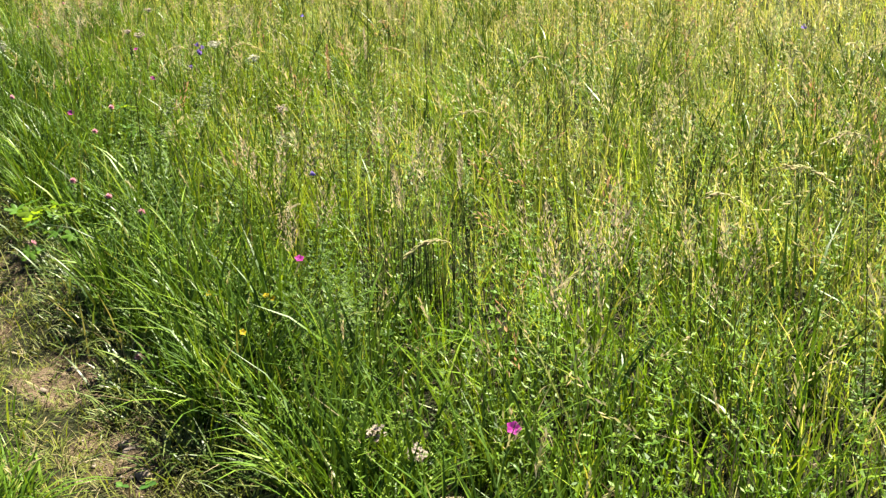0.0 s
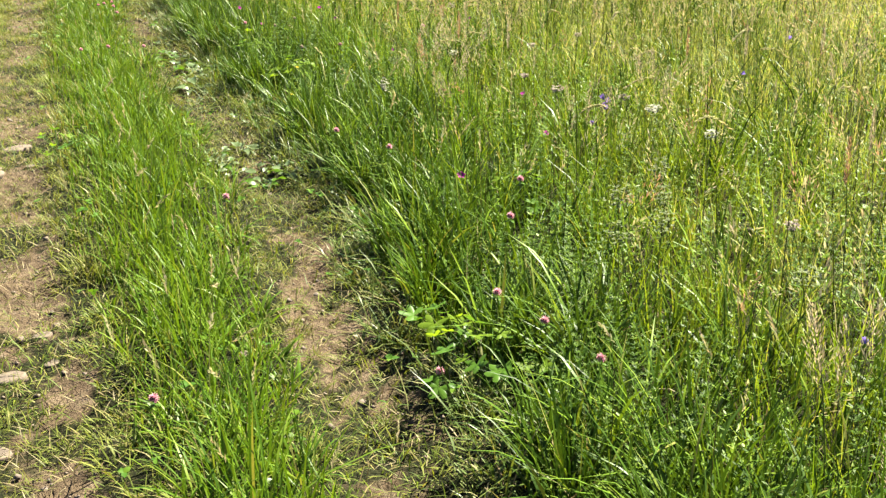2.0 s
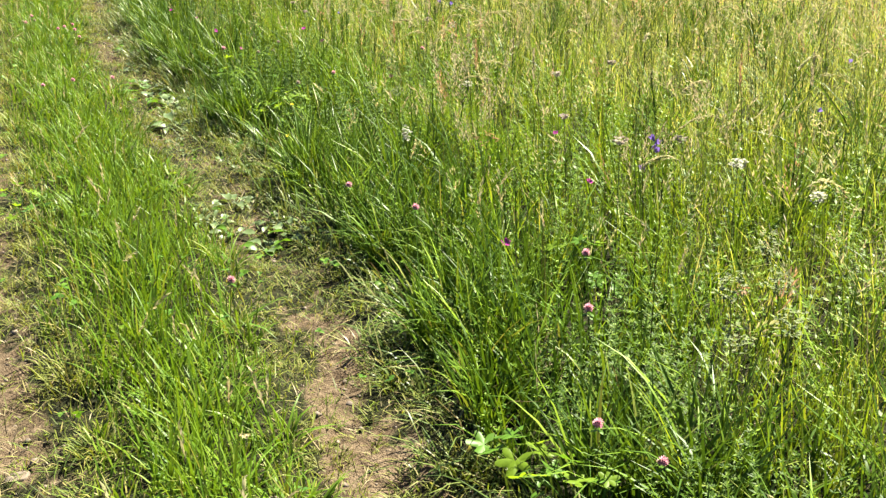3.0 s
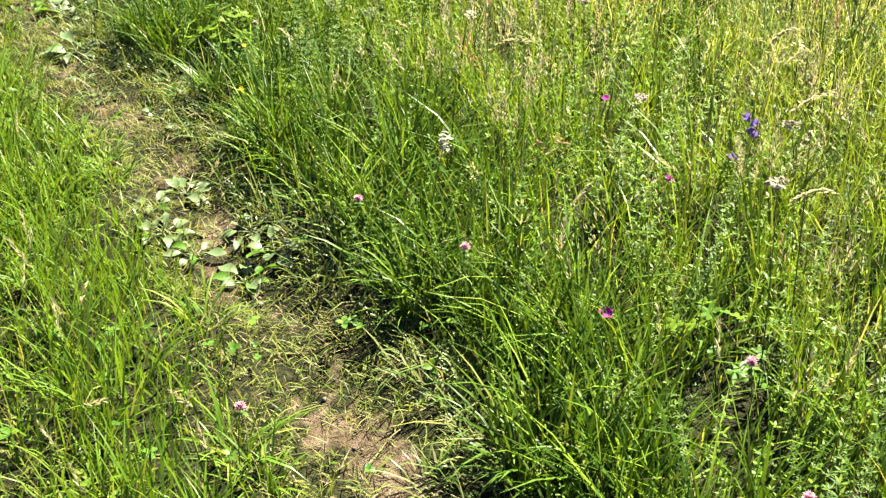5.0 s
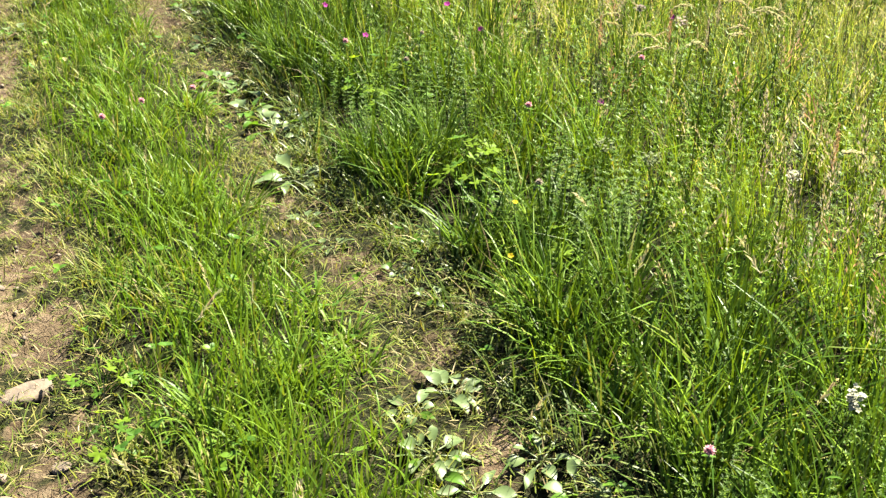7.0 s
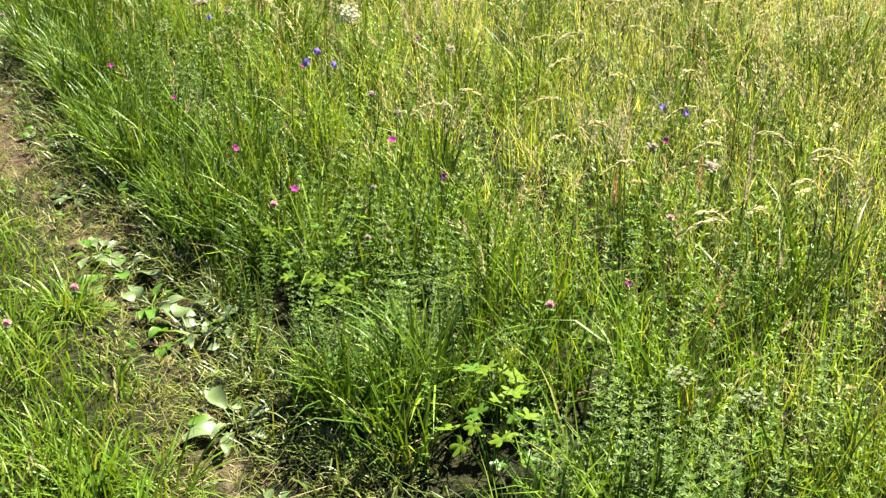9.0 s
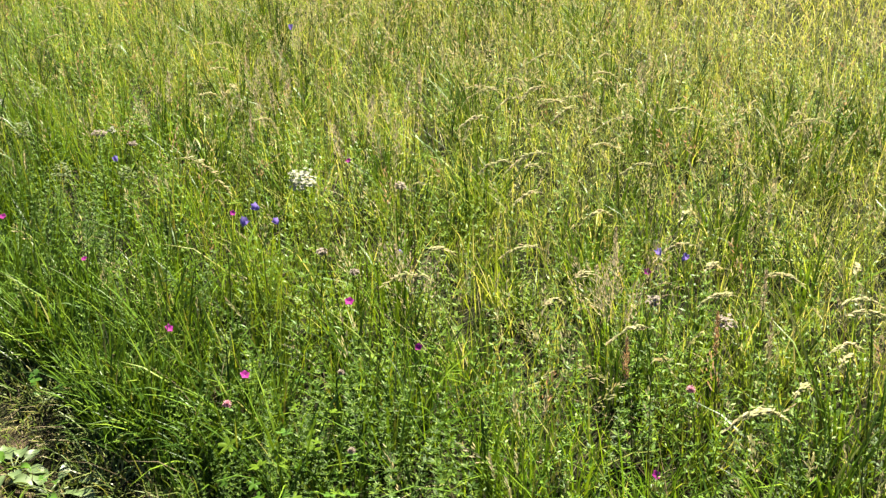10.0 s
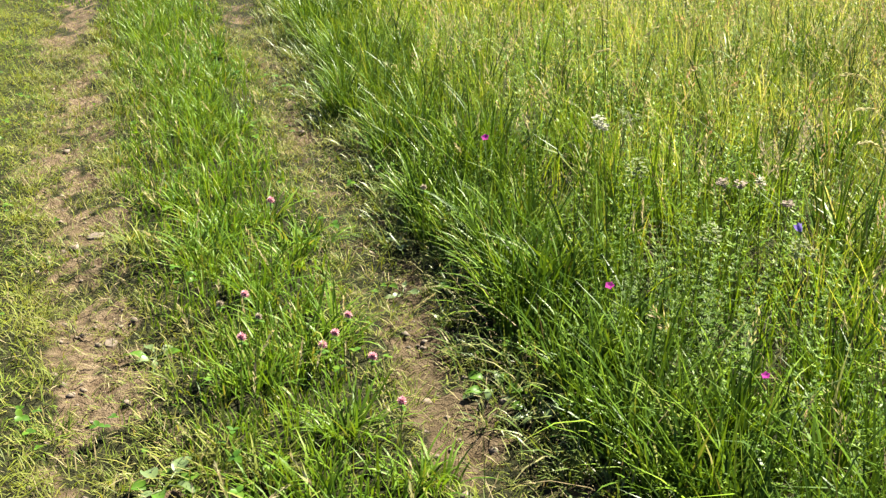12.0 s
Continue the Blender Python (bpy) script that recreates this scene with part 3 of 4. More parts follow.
lx = np.where(rng.uniform(0, 1, 800) < 0.5, right_rut(ly), left_rut(ly)) + side * rng.uniform(0.11, 0.24, 800)
margin_tufts = tussocks(lx, ly, 34, 0.02, 0.065, 0.0024, 0.0048, 0.055, 0.65, 0.8, 2)
rut_tufts = tussocks(cx, cy, 24, 0.02, 0.065, 0.0024, 0.0046, 0.04, 0.8, 0.6, 2, np.where(wear_at(cx, cy) > 0.6, 0.6, 1.0) * rng.uniform(0.6, 1.3, 900))


# blades trodden flat over the earth
n = 150000
x, y = spots(n, -1.7, 1.7, 1.2, 17)
near_rut = np.exp(-(((x - right_rut(y)) / 0.24) ** 4)) + np.exp(-(((x - left_rut(y)) / 0.26) ** 4))
keep = (rng.uniform(0, 1, n) < near_rut * np.clip(1.05 - 0.85 * wear_at(x, y) + 0.35 * waves(x, y, 0.18, 55), 0.16, 1)) & (x < meadow_edge(y) + 0.04)
x, y = x[keep], y[keep]
m = len(x)
flat_shape = blades(x, y, ground_z(x, y) + 0.006 + 0.012 * rng.uniform(0, 1, m), rng.uniform(0.022, 0.07, m), rng.uniform(0.0022, 0.0046, m), rng.uniform(0, 6.28, m), rng.uniform(0.6, 1.45, m), rng.normal(0.3, 0.4, m), 2)
fresh = np.repeat(rng.uniform(0, 1, m) < 0.75, 5)
flat_v, flat_t = flat_shape
green_t, dry_t = flat_t[np.repeat(fresh[::5], 3)], flat_t[np.repeat(~fresh[::5], 3)]


def compact(v, t):
    used, inv = np.unique(t, return_inverse=True)
    return v[used], inv.reshape(-1, 3)


stuff("short_grass", joined([turf_shape, wild_shape, left_tufts]), TURF, "short trodden yellow-green turf beside the ruts", "grass")
stuff("trodden_grass", joined([rut_tufts, margin_tufts, olive_tufts, compact(flat_v, green_t)]), TRODDEN, "bruised olive-brown grass trodden into the ruts", "grass")

# dead straw on the earth and at the foot of the meadow
n = 34000
x, y = spots(n, -1.6, 1.9, 1.2, 17)
w = wear_at(x, y)
keep = (rng.uniform(0, 1, n) < 0.3 + 0.6 * w) & (x < meadow_edge(y) + 0.25)
x, y = x[keep], y[keep]
litter = grass(x, y, 0.025, 0.085, 0.0015, 0.0032, 1.35, 0.25, 2, lift=0.006)
x2, y2, d2 = meadow_spots(260, -0.05, 2.2, 1.4, 14)
dead = grass(x2, y2, 0.12, 0.34, 0.002, 0.004, 0.6, 1.0, 3)
stuff("dead_grass", joined([litter, dead, compact(flat_v, dry_t)]), STRAW, "dry straw-coloured grass lying on the ground", "dead grass")

# crumbs of earth on the ruts
octa = (np.array([(1, 0, 0), (-0.8, 0.2, 0), (0.1, 0.9, 0.1), (0, -1, 0), (0.1, 0, 0.7), (0, 0.1, -0.5)]), np.array([(0, 2, 4), (2, 1, 4), (1, 3, 4), (3, 0, 4), (2, 0, 5), (1, 2, 5), (3, 1, 5), (0, 3, 5)]))
n = 30000
x, y = spots(n, -1.5, 1.6, 1.2, 16)
keep = rng.uniform(0, 1, n) < wear_at(x, y) * 0.9
x, y = x[keep], y[keep]
size = np.exp(rng.normal(-5.4, 0.65, len(x)))
stuff("earth_crumbs", scatter(octa, x, y, ground_z(x, y) + 0.002, size, rng.uniform(0, 6.3, len(x)), rng.uniform(0, 0.6, len(x)), rng.uniform(0, 6.3, len(x))), CLOD, "small dry crumbs of reddish earth in the ruts", "earth")

# ---- culms with seed heads ----


def panicle(spikelets, length, spread_out, seed, size=0.006):
    """A loose seed head of thin flat spikelets along +z from the origin."""
    r = np.random.default_rng(seed)
    v, t = [], []
    for i in range(spikelets):
        s = (i + 0.5) / spikelets
        a, out = r.uniform(0, 6.28), spread_out * np.sin(np.pi * (0.15 + 0.8 * s)) * r.uniform(0.3, 1)
        c = np.array([out * np.cos(a), out * np.sin(a), length * s])
        g = np.array([np.cos(a) * 0.5, np.sin(a) * 0.5, 1.0]) * size * r.uniform(0.8, 1.6)
        b = np.array([-np.sin(a), np.cos(a), 0]) * size * 0.32
        k = len(v)
        v += [c - g, c + b, c + g, c - b]
        t += [(k, k + 1, k + 2), (k, k + 2, k + 3)]
    return np.array(v), np.array(t)


def culms(x, y, d, h0, h1, heads, seed, bend=0.25):
    """Thin stems, and the seed heads on their tips."""
    n = len(x)
    h, yaw = rng.uniform(h0, h1, n) * (0.72 + 0.28 * np.clip(d / 0.8, 0, 1)), rng.uniform(0, 6.28, n)
    lean, curve = np.abs(rng.normal(0, 0.10, n)), np.abs(rng.normal(bend, 0.15, n))
    seg = 3
    stems = blades(x, y, ground_z(x, y), h, np.full(n, 0.0023), yaw, lean, curve, seg)
    tips = stems[0].reshape(n, 2 * seg + 1, 3)[:, -1]
    head = []
    which = rng.integers(0, len(heads), n)
    for k, shape in enumerate(heads):
        m = which == k
        head.append(scatter(shape, tips[m, 0], tips[m, 1], tips[m, 2] - 0.02, rng.uniform(0.75, 1.3, m.sum()), rng.uniform(0, 6.28, m.sum()), np.clip(lean + curve * rng.uniform(0.8, 2.5, n), 0, 1.6)[m], yaw[m]))
    return stems, joined(head)


loose = [panicle(22, 0.11, 0.024, 1), panicle(18, 0.13, 0.016, 2), panicle(26, 0.09, 0.034, 3)]
tight = [panicle(18, 0.07, 0.005, 4, 0.007), panicle(14, 0.055, 0.004, 5, 0.007)]
coarse = [panicle(9, 0.12, 0.022, 6, 0.010), panicle(8, 0.09, 0.012, 7, 0.011)]
stems, tan_heads, rust_heads = [], [], []
for per, d0, d1, y0, y1, heads, hmin, hmax, into in (
        (46, 0.25, 1.8, 1.6, 13.5, loose, 0.36, 0.66, tan_heads), (24, 0.2, 1.8, 1.6, 13.5, tight, 0.34, 0.64, tan_heads),
        (95, 1.8, 4.8, 1.4, 17, loose, 0.42, 0.70, tan_heads), (45, 1.8, 4.8, 1.4, 17, tight, 0.42, 0.68, tan_heads), (80, 0.2, 1.8, 13.5, 19, loose, 0.36, 0.6, tan_heads),
        (95, 4.8, 9.5, 0.5, 19, coarse, 0.36, 0.58, tan_heads), (62, 0.2, 4.8, 17, 27, coarse, 0.36, 0.58, tan_heads),
        (9, 0.4, 1.8, 1.6, 13.5, loose, 0.40, 0.62, rust_heads), (14, 0.5, 1.8, 13.5, 19, loose, 0.36, 0.6, rust_heads), (14, 1.8, 4.8, 1.4, 17, loose, 0.44, 0.72, rust_heads), (24, 4.8, 9.5, 1, 19, coarse, 0.38, 0.6, rust_heads)):
    x, y, d = meadow_spots(per, d0, d1, y0, y1)
    a, b = culms(x, y, d, hmin, hmax, heads, 0)
    stems.append(a)
    into.append(b)
n = 170
y = rng.uniform(2, 18, n)
x = left_rut(y) + 0.2 + (right_rut(y) - left_rut(y) - 0.36) * rng.uniform(0, 1, n)
a, b = culms(x, y, np.full(n, 1.0), 0.20, 0.42, tight, 0)
stems.append(a)
stuff("grass_stems", joined(stems), CULM, "thin dark green flowering grass stems", "grass")
stuff("seed_heads", joined(tan_heads + [b]), SEED, "loose straw-coloured seed heads of meadow grasses", "seed heads")
stuff("rust_seed_heads", joined(rust_heads), RUST, "rust-red seed heads of sorrel and grass", "seed heads")

x, y, d = meadow_spots(22, 0.12, 3.6, 1.5, 15)
n = len(x)
dark_stems = blades(x, y, ground_z(x, y), rng.uniform(0.40, 0.78, n) * np.clip(0.6 + 0.5 * d, 0.6, 1), rng.uniform(0.0026, 0.0042, n), rng.uniform(0, 6.28, n), np.abs(rng.normal(0, 0.08, n)), np.abs(rng.normal(0.1, 0.12, n)), 3)
tips = dark_stems[0].reshape(n, 7, 3)[:, -1]
half = rng.uniform(0, 1, n) < 0.35
knots = scatter(panicle(14, 0.05, 0.004, 8, 0.006), tips[half, 0], tips[half, 1], tips[half, 2] - 0.03, rng.uniform(0.7, 1.3, half.sum()), rng.uniform(0, 6.28, half.sum()))
stuff("dark_stems", joined([dark_stems, knots]), DARKCULM, "dark upright dry stems standing in the meadow", "stems")

# froth of tiny pale florets between the blades
dots = [panicle(9, 0.05, 0.022, 21, 0.0042), panicle(7, 0.04, 0.016, 22, 0.0045), panicle(11, 0.07, 0.018, 23, 0.004)]
x, y, d = meadow_spots(95, 0.35, 4.6, 1.6, 17)
keep = rng.uniform(0, 1, len(x)) < np.clip(0.5 + 0.7 * waves(x, y, 0.7, 63), 0.05, 1)
x, y, d = x[keep], y[keep], d[keep]
pick = rng.integers(0, 3, len(x))
froth = []
for k in range(3):
    m = pick == k
    froth.append(scatter(dots[k], x[m], y[m], rng.uniform(0.26, 0.42, m.sum()), rng.uniform(0.8, 1.4, m.sum()), rng.uniform(0, 6.28, m.sum()), np.abs(rng.normal(0, 0.4, m.sum())), rng.uniform(0, 6.28, m.sum())))
stuff("pale_florets", joined(froth), FROTH, "tiny greenish-white florets of meadow bedstraw", "flowers")

# ---- fine herbs among the grass ----


def sprig(height, whorls, leaves, length, seed, wide=0.15):
    """An upright stem with whorls of narrow leaves."""
    r = np.random.default_rng(seed)
    v, t = [], []
    for i in range(whorls):
        s = (i + 1) / whorls
        z, l = height * s, length * (1.1 - 0.65 * s)
        bx, by = 0.10 * height * s * s, 0.04 * height * np.sin(3 * s)
        for j in range(leaves):
            a = 6.283 * (j + 0.5 * (i % 2)) / leaves + r.uniform(-0.3, 0.3)
            o = np.array([np.cos(a), np.sin(a), 0.35 + r.uniform(-0.3, 0.3)]) * l
            b = np.array([-np.sin(a), np.cos(a), 0]) * l * wide
            c = np.array([bx, by, z])
            k = len(v)
            v += [c, c + 0.5 * o + b, c + o, c + 0.5 * o - b]
            t += [(k, k + 1, k + 2), (k, k + 2, k + 3)]
    k = len(v)
    v += [(-0.001, 0, 0), (0.001, 0, 0), (0.10 * height, 0, height)]
    t.append((k, k + 1, k + 2))
    return np.array(v), np.array(t)


def trefoil(seed, size=0.02):
    """A stalk with three rounded leaflets."""
    r = np.random.default_rng(seed)
    pieces = []
    h = r.uniform(0.05, 0.10)
    for j in range(3):
        lf = leaf(size, size * 0.8, 0.15, 0.2, 3)
        pieces.append(turned(lf, pose(0, 0, h, 0, r.uniform(-25, 10), 120 * j + r.uniform(-15, 15))))
    pieces.append((np.array([(-0.0007, 0, 0), (0.0007, 0, 0), (0, 0, h)]), np.array([(0, 1, 2)])))
    return joined(pieces)


leafy = []
leafy_kinds = [sprig(0.34, 8, 3, 0.034, 11, 0.16), sprig(0.26, 6, 4, 0.03, 12, 0.24), sprig(0.38, 9, 3, 0.026, 13, 0.18)]
for per, d0, d1, y0, y1 in ((200, 0.0, 1.9, 1.5, 16), (100, 1.9, 5.0, 1.5, 17)):
    x, y, d = meadow_spots(per, d0, d1, y0, y1)
    pick = rng.integers(0, 3, len(x))
    for k in range(3):
        m = pick == k
        leafy.append(scatter(leafy_kinds[k], x[m], y[m], ground_z(x[m], y[m]), rng.uniform(0.6, 1.15, m.sum()) * np.clip(0.6 + 0.5 * d[m], 0.6, 1), rng.uniform(0, 6.28, m.sum()), np.abs(rng.normal(0, 0.25, m.sum())), rng.uniform(0, 6.28, m.sum())))
stuff("meadow_herbs", joined(leafy), LEAFY, "leafy green meadow herbs among the grass", "herb")

herb = []
kinds = [sprig(0.30, 11, 6, 0.022, 1), sprig(0.24, 9, 6, 0.026, 2), sprig(0.36, 13, 5, 0.020, 3), sprig(0.20, 8, 7, 0.03, 4)]
x, y, d = meadow_spots(150, 0.0, 1.7, 1.5, 13.5)
keep = rng.uniform(0, 1, len(x)) < np.clip(0.38 + 0.8 * waves(x, y, 0.6, 61), 0.03, 1)
x, y, d = x[keep], y[keep], d[keep]
for bx, by, rad in HERB_BEDS:
    n = int(650 * rad * rad)
    a, rr = rng.uniform(0, 6.28, n), rad * np.sqrt(rng.uniform(0, 1, n))
    hx, hy = bx + 0.7 * rr * np.cos(a), by + rr * np.sin(a)
    hd = hx - meadow_edge(hy)
    x, y, d = np.concatenate([x, hx[hd > 0]]), np.concatenate([y, hy[hd > 0]]), np.concatenate([d, hd[hd > 0]])
pick = rng.integers(0, 4, len(x))
for k in range(4):
    m = pick == k
    herb.append(scatter(kinds[k], x[m], y[m], ground_z(x[m], y[m]), rng.uniform(0.7, 1.25, m.sum()) * np.clip(0.55 + d[m] * 1.2, 0.55, 1), rng.uniform(0, 6.28, m.sum()), np.abs(rng.normal(0, 0.2, m.sum())), rng.uniform(0, 6.28, m.sum())))
stuff("bedstraw", joined(herb), HERB, "fine-leaved dark green bedstraw sprigs in the grass", "herb")

clover = []
trefs = [trefoil(k) for k in range(4)]
n = 3600
x, y = spots(n, -1.8, 2.2, 1.5, 16)
keep = (waves(x, y, 0.7, 71) > 0.25) & (wear_at(x, y) < 0.25)
x, y = x[keep], y[keep]
pick = rng.integers(0, 4, len(x))
for k in range(4):
    m = pick == k
    clover.append(scatter(trefs[k], x[m], y[m], ground_z(x[m], y[m]), rng.uniform(0.6, 1.3, m.sum()), rng.uniform(0, 6.28, m.sum()), np.abs(rng.normal(0, 0.3, m.sum())), rng.uniform(0, 6.28, m.sum())))
stuff("clover_leaves", joined(clover), BROAD, "low green clover leaves in the turf", "clover")

# ---- wood at the meadow's far side ----


def crown_leaves(n, centre, radius, size, seed):
    r = np.random.default_rng(seed)
    p = r.normal(0, 1, (n, 3))
    p /= np.linalg.norm(p, axis=1)[:, None]
    p *= (r.uniform(0.25, 1, n) ** 0.5)[:, None] * (1 + 0.28 * waves(p[:, 0] * 2 + p[:, 2], p[:, 1] * 2, 1.1, seed))[:, None]
    p = p * radius + centre
    one = leaf(1.0, 0.7, 0.2, 0.3, 2)
    return scatter(one, p[:, 0], p[:, 1], p[:, 2], size * r.uniform(0.6, 1.3, n), r.uniform(0, 6.28, n), r.uniform(0, 1.4, n), r.uniform(0, 6.28, n))


def tree(height, seed):
    r = np.random.default_rng(seed)
    ob = new("tree")
    k = np.linspace(0, 1, 8)
    spine = np.stack([0.25 * np.sin(2.2 * k + seed), 0.2 * np.sin(1.7 * k), height * 0.8 * k], 1)
    part("trunk", tube(spine, 0.17 * (1 - 0.8 * k) + 0.06 * (k < 0.05), 9), BARK, ob)
    for i in range(9):
        s = 0.22 + 0.07 * i
        start = np.array([np.interp(s, k, spine[:, j]) for j in range(3)])
        a, far = i * 2.4 + r.uniform(-0.4, 0.4), height * r.uniform(0.18, 0.28)
        q = np.linspace(0, 1, 5)
        limb = start + np.stack([np.cos(a) * far * q, np.sin(a) * far * q, far * (0.25 * q + 0.35 * q * q)], 1)
        part("limb", tube(limb, 0.05 * (1 - 0.85 * q) + 0.004, 6), BARK, ob)
    clumps = [crown_leaves(110, np.array([r.normal(0, 0.15) * height * 0.5, r.normal(0, 0.15) * height * 0.5, height * z]), np.array([w, w, 0.16]) * height, 0.36, seed * 10 + j) for j, (z, w) in enumerate(((0.32, 0.27), (0.5, 0.30), (0.68, 0.26), (0.86, 0.18)))]
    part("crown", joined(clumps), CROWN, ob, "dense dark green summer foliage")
    return tagged(ob, "dark broadleaved tree at the edge of the meadow", "tree", "trees of the wood")


first_trees = [tree(5.4, 1), tree(6.2, 2), tree(4.8, 3)]
slots = []
for row, (gap, off, first_y) in enumerate(((2.3, 7.6, 6.5), (2.7, 10.0, 5.5), (3.0, 12.6, 6.0))):
    for i in range(9 if row == 0 else 7):
        yy = first_y + gap * i
        slots.append((wood_line(yy) + off * 1.13 + rng.normal(0, 0.3), yy + rng.normal(0, 0.3)))
for i, (tx, ty) in enumerate(slots):
    m = pose(tx, ty, -0.03, 0, 0, rng.uniform(0, 360)) @ Matrix.Scale(rng.uniform(0.9, 1.2), 4)
    if i < 3:
        first_trees[i].matrix_basis = m
    else:
        copy_thing(first_trees[i % 3], m)


def shrub(seed):
    ob = new("shrub")
    r = np.random.default_rng(seed)
    q = np.linspace(0, 1, 5)
    for i in range(6):
        a = i * 1.05 + r.uniform(-0.2, 0.2)
        part("branch", tube(np.stack([np.cos(a) * 0.5 * q, np.sin(a) * 0.5 * q, 1.3 * q - 0.2 * q * q], 1), 0.02 * (1 - 0.8 * q) + 0.002, 5), BARK, ob)
    part("foliage", joined([crown_leaves(210, np.array([r.normal(0, 0.2), r.normal(0, 0.2), 0.75]), np.array([0.85, 0.85, 0.75]), 0.17, seed)]), SHADED_SHRUB, ob)
    return tagged(ob, "shrub under the trees of the wood, shade put into its leaf colour", "shrub", "shrubs of the wood")


bushes = [shrub(51), shrub(52)]
for i in range(30):
    yy = 5.5 + 0.78 * i
    m = pose(wood_line(yy) + (1.35 if i % 2 else 2.5) + rng.normal(0, 0.4), yy, -0.05, 0, 0, rng.uniform(0, 360)) @ Matrix.Scale(rng.uniform(0.8, 1.25), 4)
    if i < 2:
        bushes[i].matrix_basis = m
    else:
        copy_thing(bushes[i % 2], m)

# ---- stones ----


def stone(x, y, length, width, height, yaw, seed):
    bm = bmesh.new()
    bmesh.ops.create_icosphere(bm, subdivisions=3, radius=0.5)
    for v in bm.verts:
        n = v.co.normalized()
        k = 1 + 0.22 * noise.noise(n * 1.4 + Vector((seed, 0, 0))) + 0.07 * noise.noise(n * 4 + Vector((0, seed, 0)))
        v.co = Vector((n.x * length * k, n.y * width * k, min(n.z * height * k, 0.36 * height)))*0.5
    me = bpy.data.meshes.new("stone")
    bm.to_mesh(me)
    bm.free()
    me.materials.append(STONE)
    for p in me.polygons:
        p.use_smooth = True
    ob = new("stone", me)
    ob.matrix_basis = pose(x, y, float(ground_z(np.array([x]), np.array([y]))[0]) + height * 0.1, 4, -3, yaw)
    tagged(ob, "pale sandstone lying half sunk in the rut" if length > 0.09 else "small pale stone on the bare earth", "stone", "stones in the track")


for x, y, l, w, hh, yaw, seed in ((-0.36, 7.66, 0.15, 0.075, 0.07, 25, 1), (-0.40, 7.14, 0.13, 0.09, 0.065, 50, 2), (-0.02, 4.93, 0.11, 0.065, 0.05, 20, 3), (0.01, 4.46, 0.10, 0.07, 0.045, -30, 4), (0.04, 5.22, 0.06, 0.045, 0.03, 10, 5), (-0.25, 7.3, 0.05, 0.04, 0.03, 10, 6),
                               (0.09, 5.02, 0.05, 0.035, 0.02, 50, 7), (0.63, 4.9, 0.05, 0.035, 0.025, 15, 8), (1.2, 3.05, 0.05, 0.03, 0.02, 15, 9), (-0.84, 12.1, 0.05, 0.04, 0.025, 80, 10), (-0.95, 13.1, 0.07, 0.05, 0.03, 25, 11)):
    stone(x, y, l, w, hh, yaw, seed)

# ---- broad-leaved plants ----


def base_at(name, x, y, yaw=0.0, size=1.0):
    ob = new(name)
    ob.matrix_basis = pose(x, y, float(ground_z(np.array([x]), np.array([y]))[0]) - 0.002, 0, 0, yaw) @ Matrix.Scale(size, 4)
    return ob


def plantain(x, y, size, count, seed):
    r = np.random.default_rng(seed)
    ob = base_at("plantain", x, y, r.uniform(0, 360), size)
    for i in range(count):
        l, w = r.uniform(0.04, 0.085), r.uniform(0.024, 0.046)
        blade = leaf(l, w, r.uniform(0.1, 0.35), r.uniform(0.1, 0.5), 7, 0.15, r.uniform(0.0, 0.1))
        blade[0][:, 2] += 0.006 * np.sin(70 * blade[0][:, 0] + i) * np.sign(blade[0][:, 1])
        stalk = tube([(0, 0, 0.004), (0.02, 0, 0.012), (0.045, 0, 0.016)], [0.003, 0.0025, 0.002], 4)
        blade = (blade[0] + np.array([0.04, 0, 0.016]), blade[1])
        part("leaf", turned(joined([blade, stalk]), pose(0, 0, 0.004 * i % 0.012, r.uniform(-12, 12), r.uniform(-14, 8), 360 * i / count + r.uniform(-22, 22))), PLANTAIN if r.uniform() < 0.8 else BROAD, ob)
    return tagged(ob, "plantain rosette flat in the rut, grey sheen put into its green", "plantain", "plantains in the track")


PLANTAINS = [(0.61, 7.13, 1.05), (0.72, 7.40, 1.0), (0.79, 6.8, 1.0), (0.68, 6.97, 0.9), (0.6, 7.32, 0.8), (0.86, 7.05, 0.95), (0.9, 6.9, 1.0), (0.48, 9.49, 1.55), (0.41, 9.72, 1.35), (0.36, 10.0, 1.45), (0.30, 10.18, 1.1), (0.56, 9.55, 1.2), (0.28, 10.75, 1.0), (0.50, 8.95, 1.3), (0.50, 8.55, 0.8), (0.56, 8.35, 0.7),
             (0.22, 11.5, 1.0), (0.30, 11.36, 0.8), (-0.66, 11.2, 1.1), (-0.70, 11.95, 0.8), (0.15, 12.7, 0.8), (0.63, 4.15, 0.7), (0.7, 4.35, 0.6), (0.78, 7.9, 0.8), (0.72, 8.1, 0.7), (0.58, 9.35, 0.8), (0.1, 12.3, 0.7)]
for k, (x, y, s) in enumerate(PLANTAINS):
    plantain(x, y, s, 9 if s > 0.85 else 6, 100 + k)


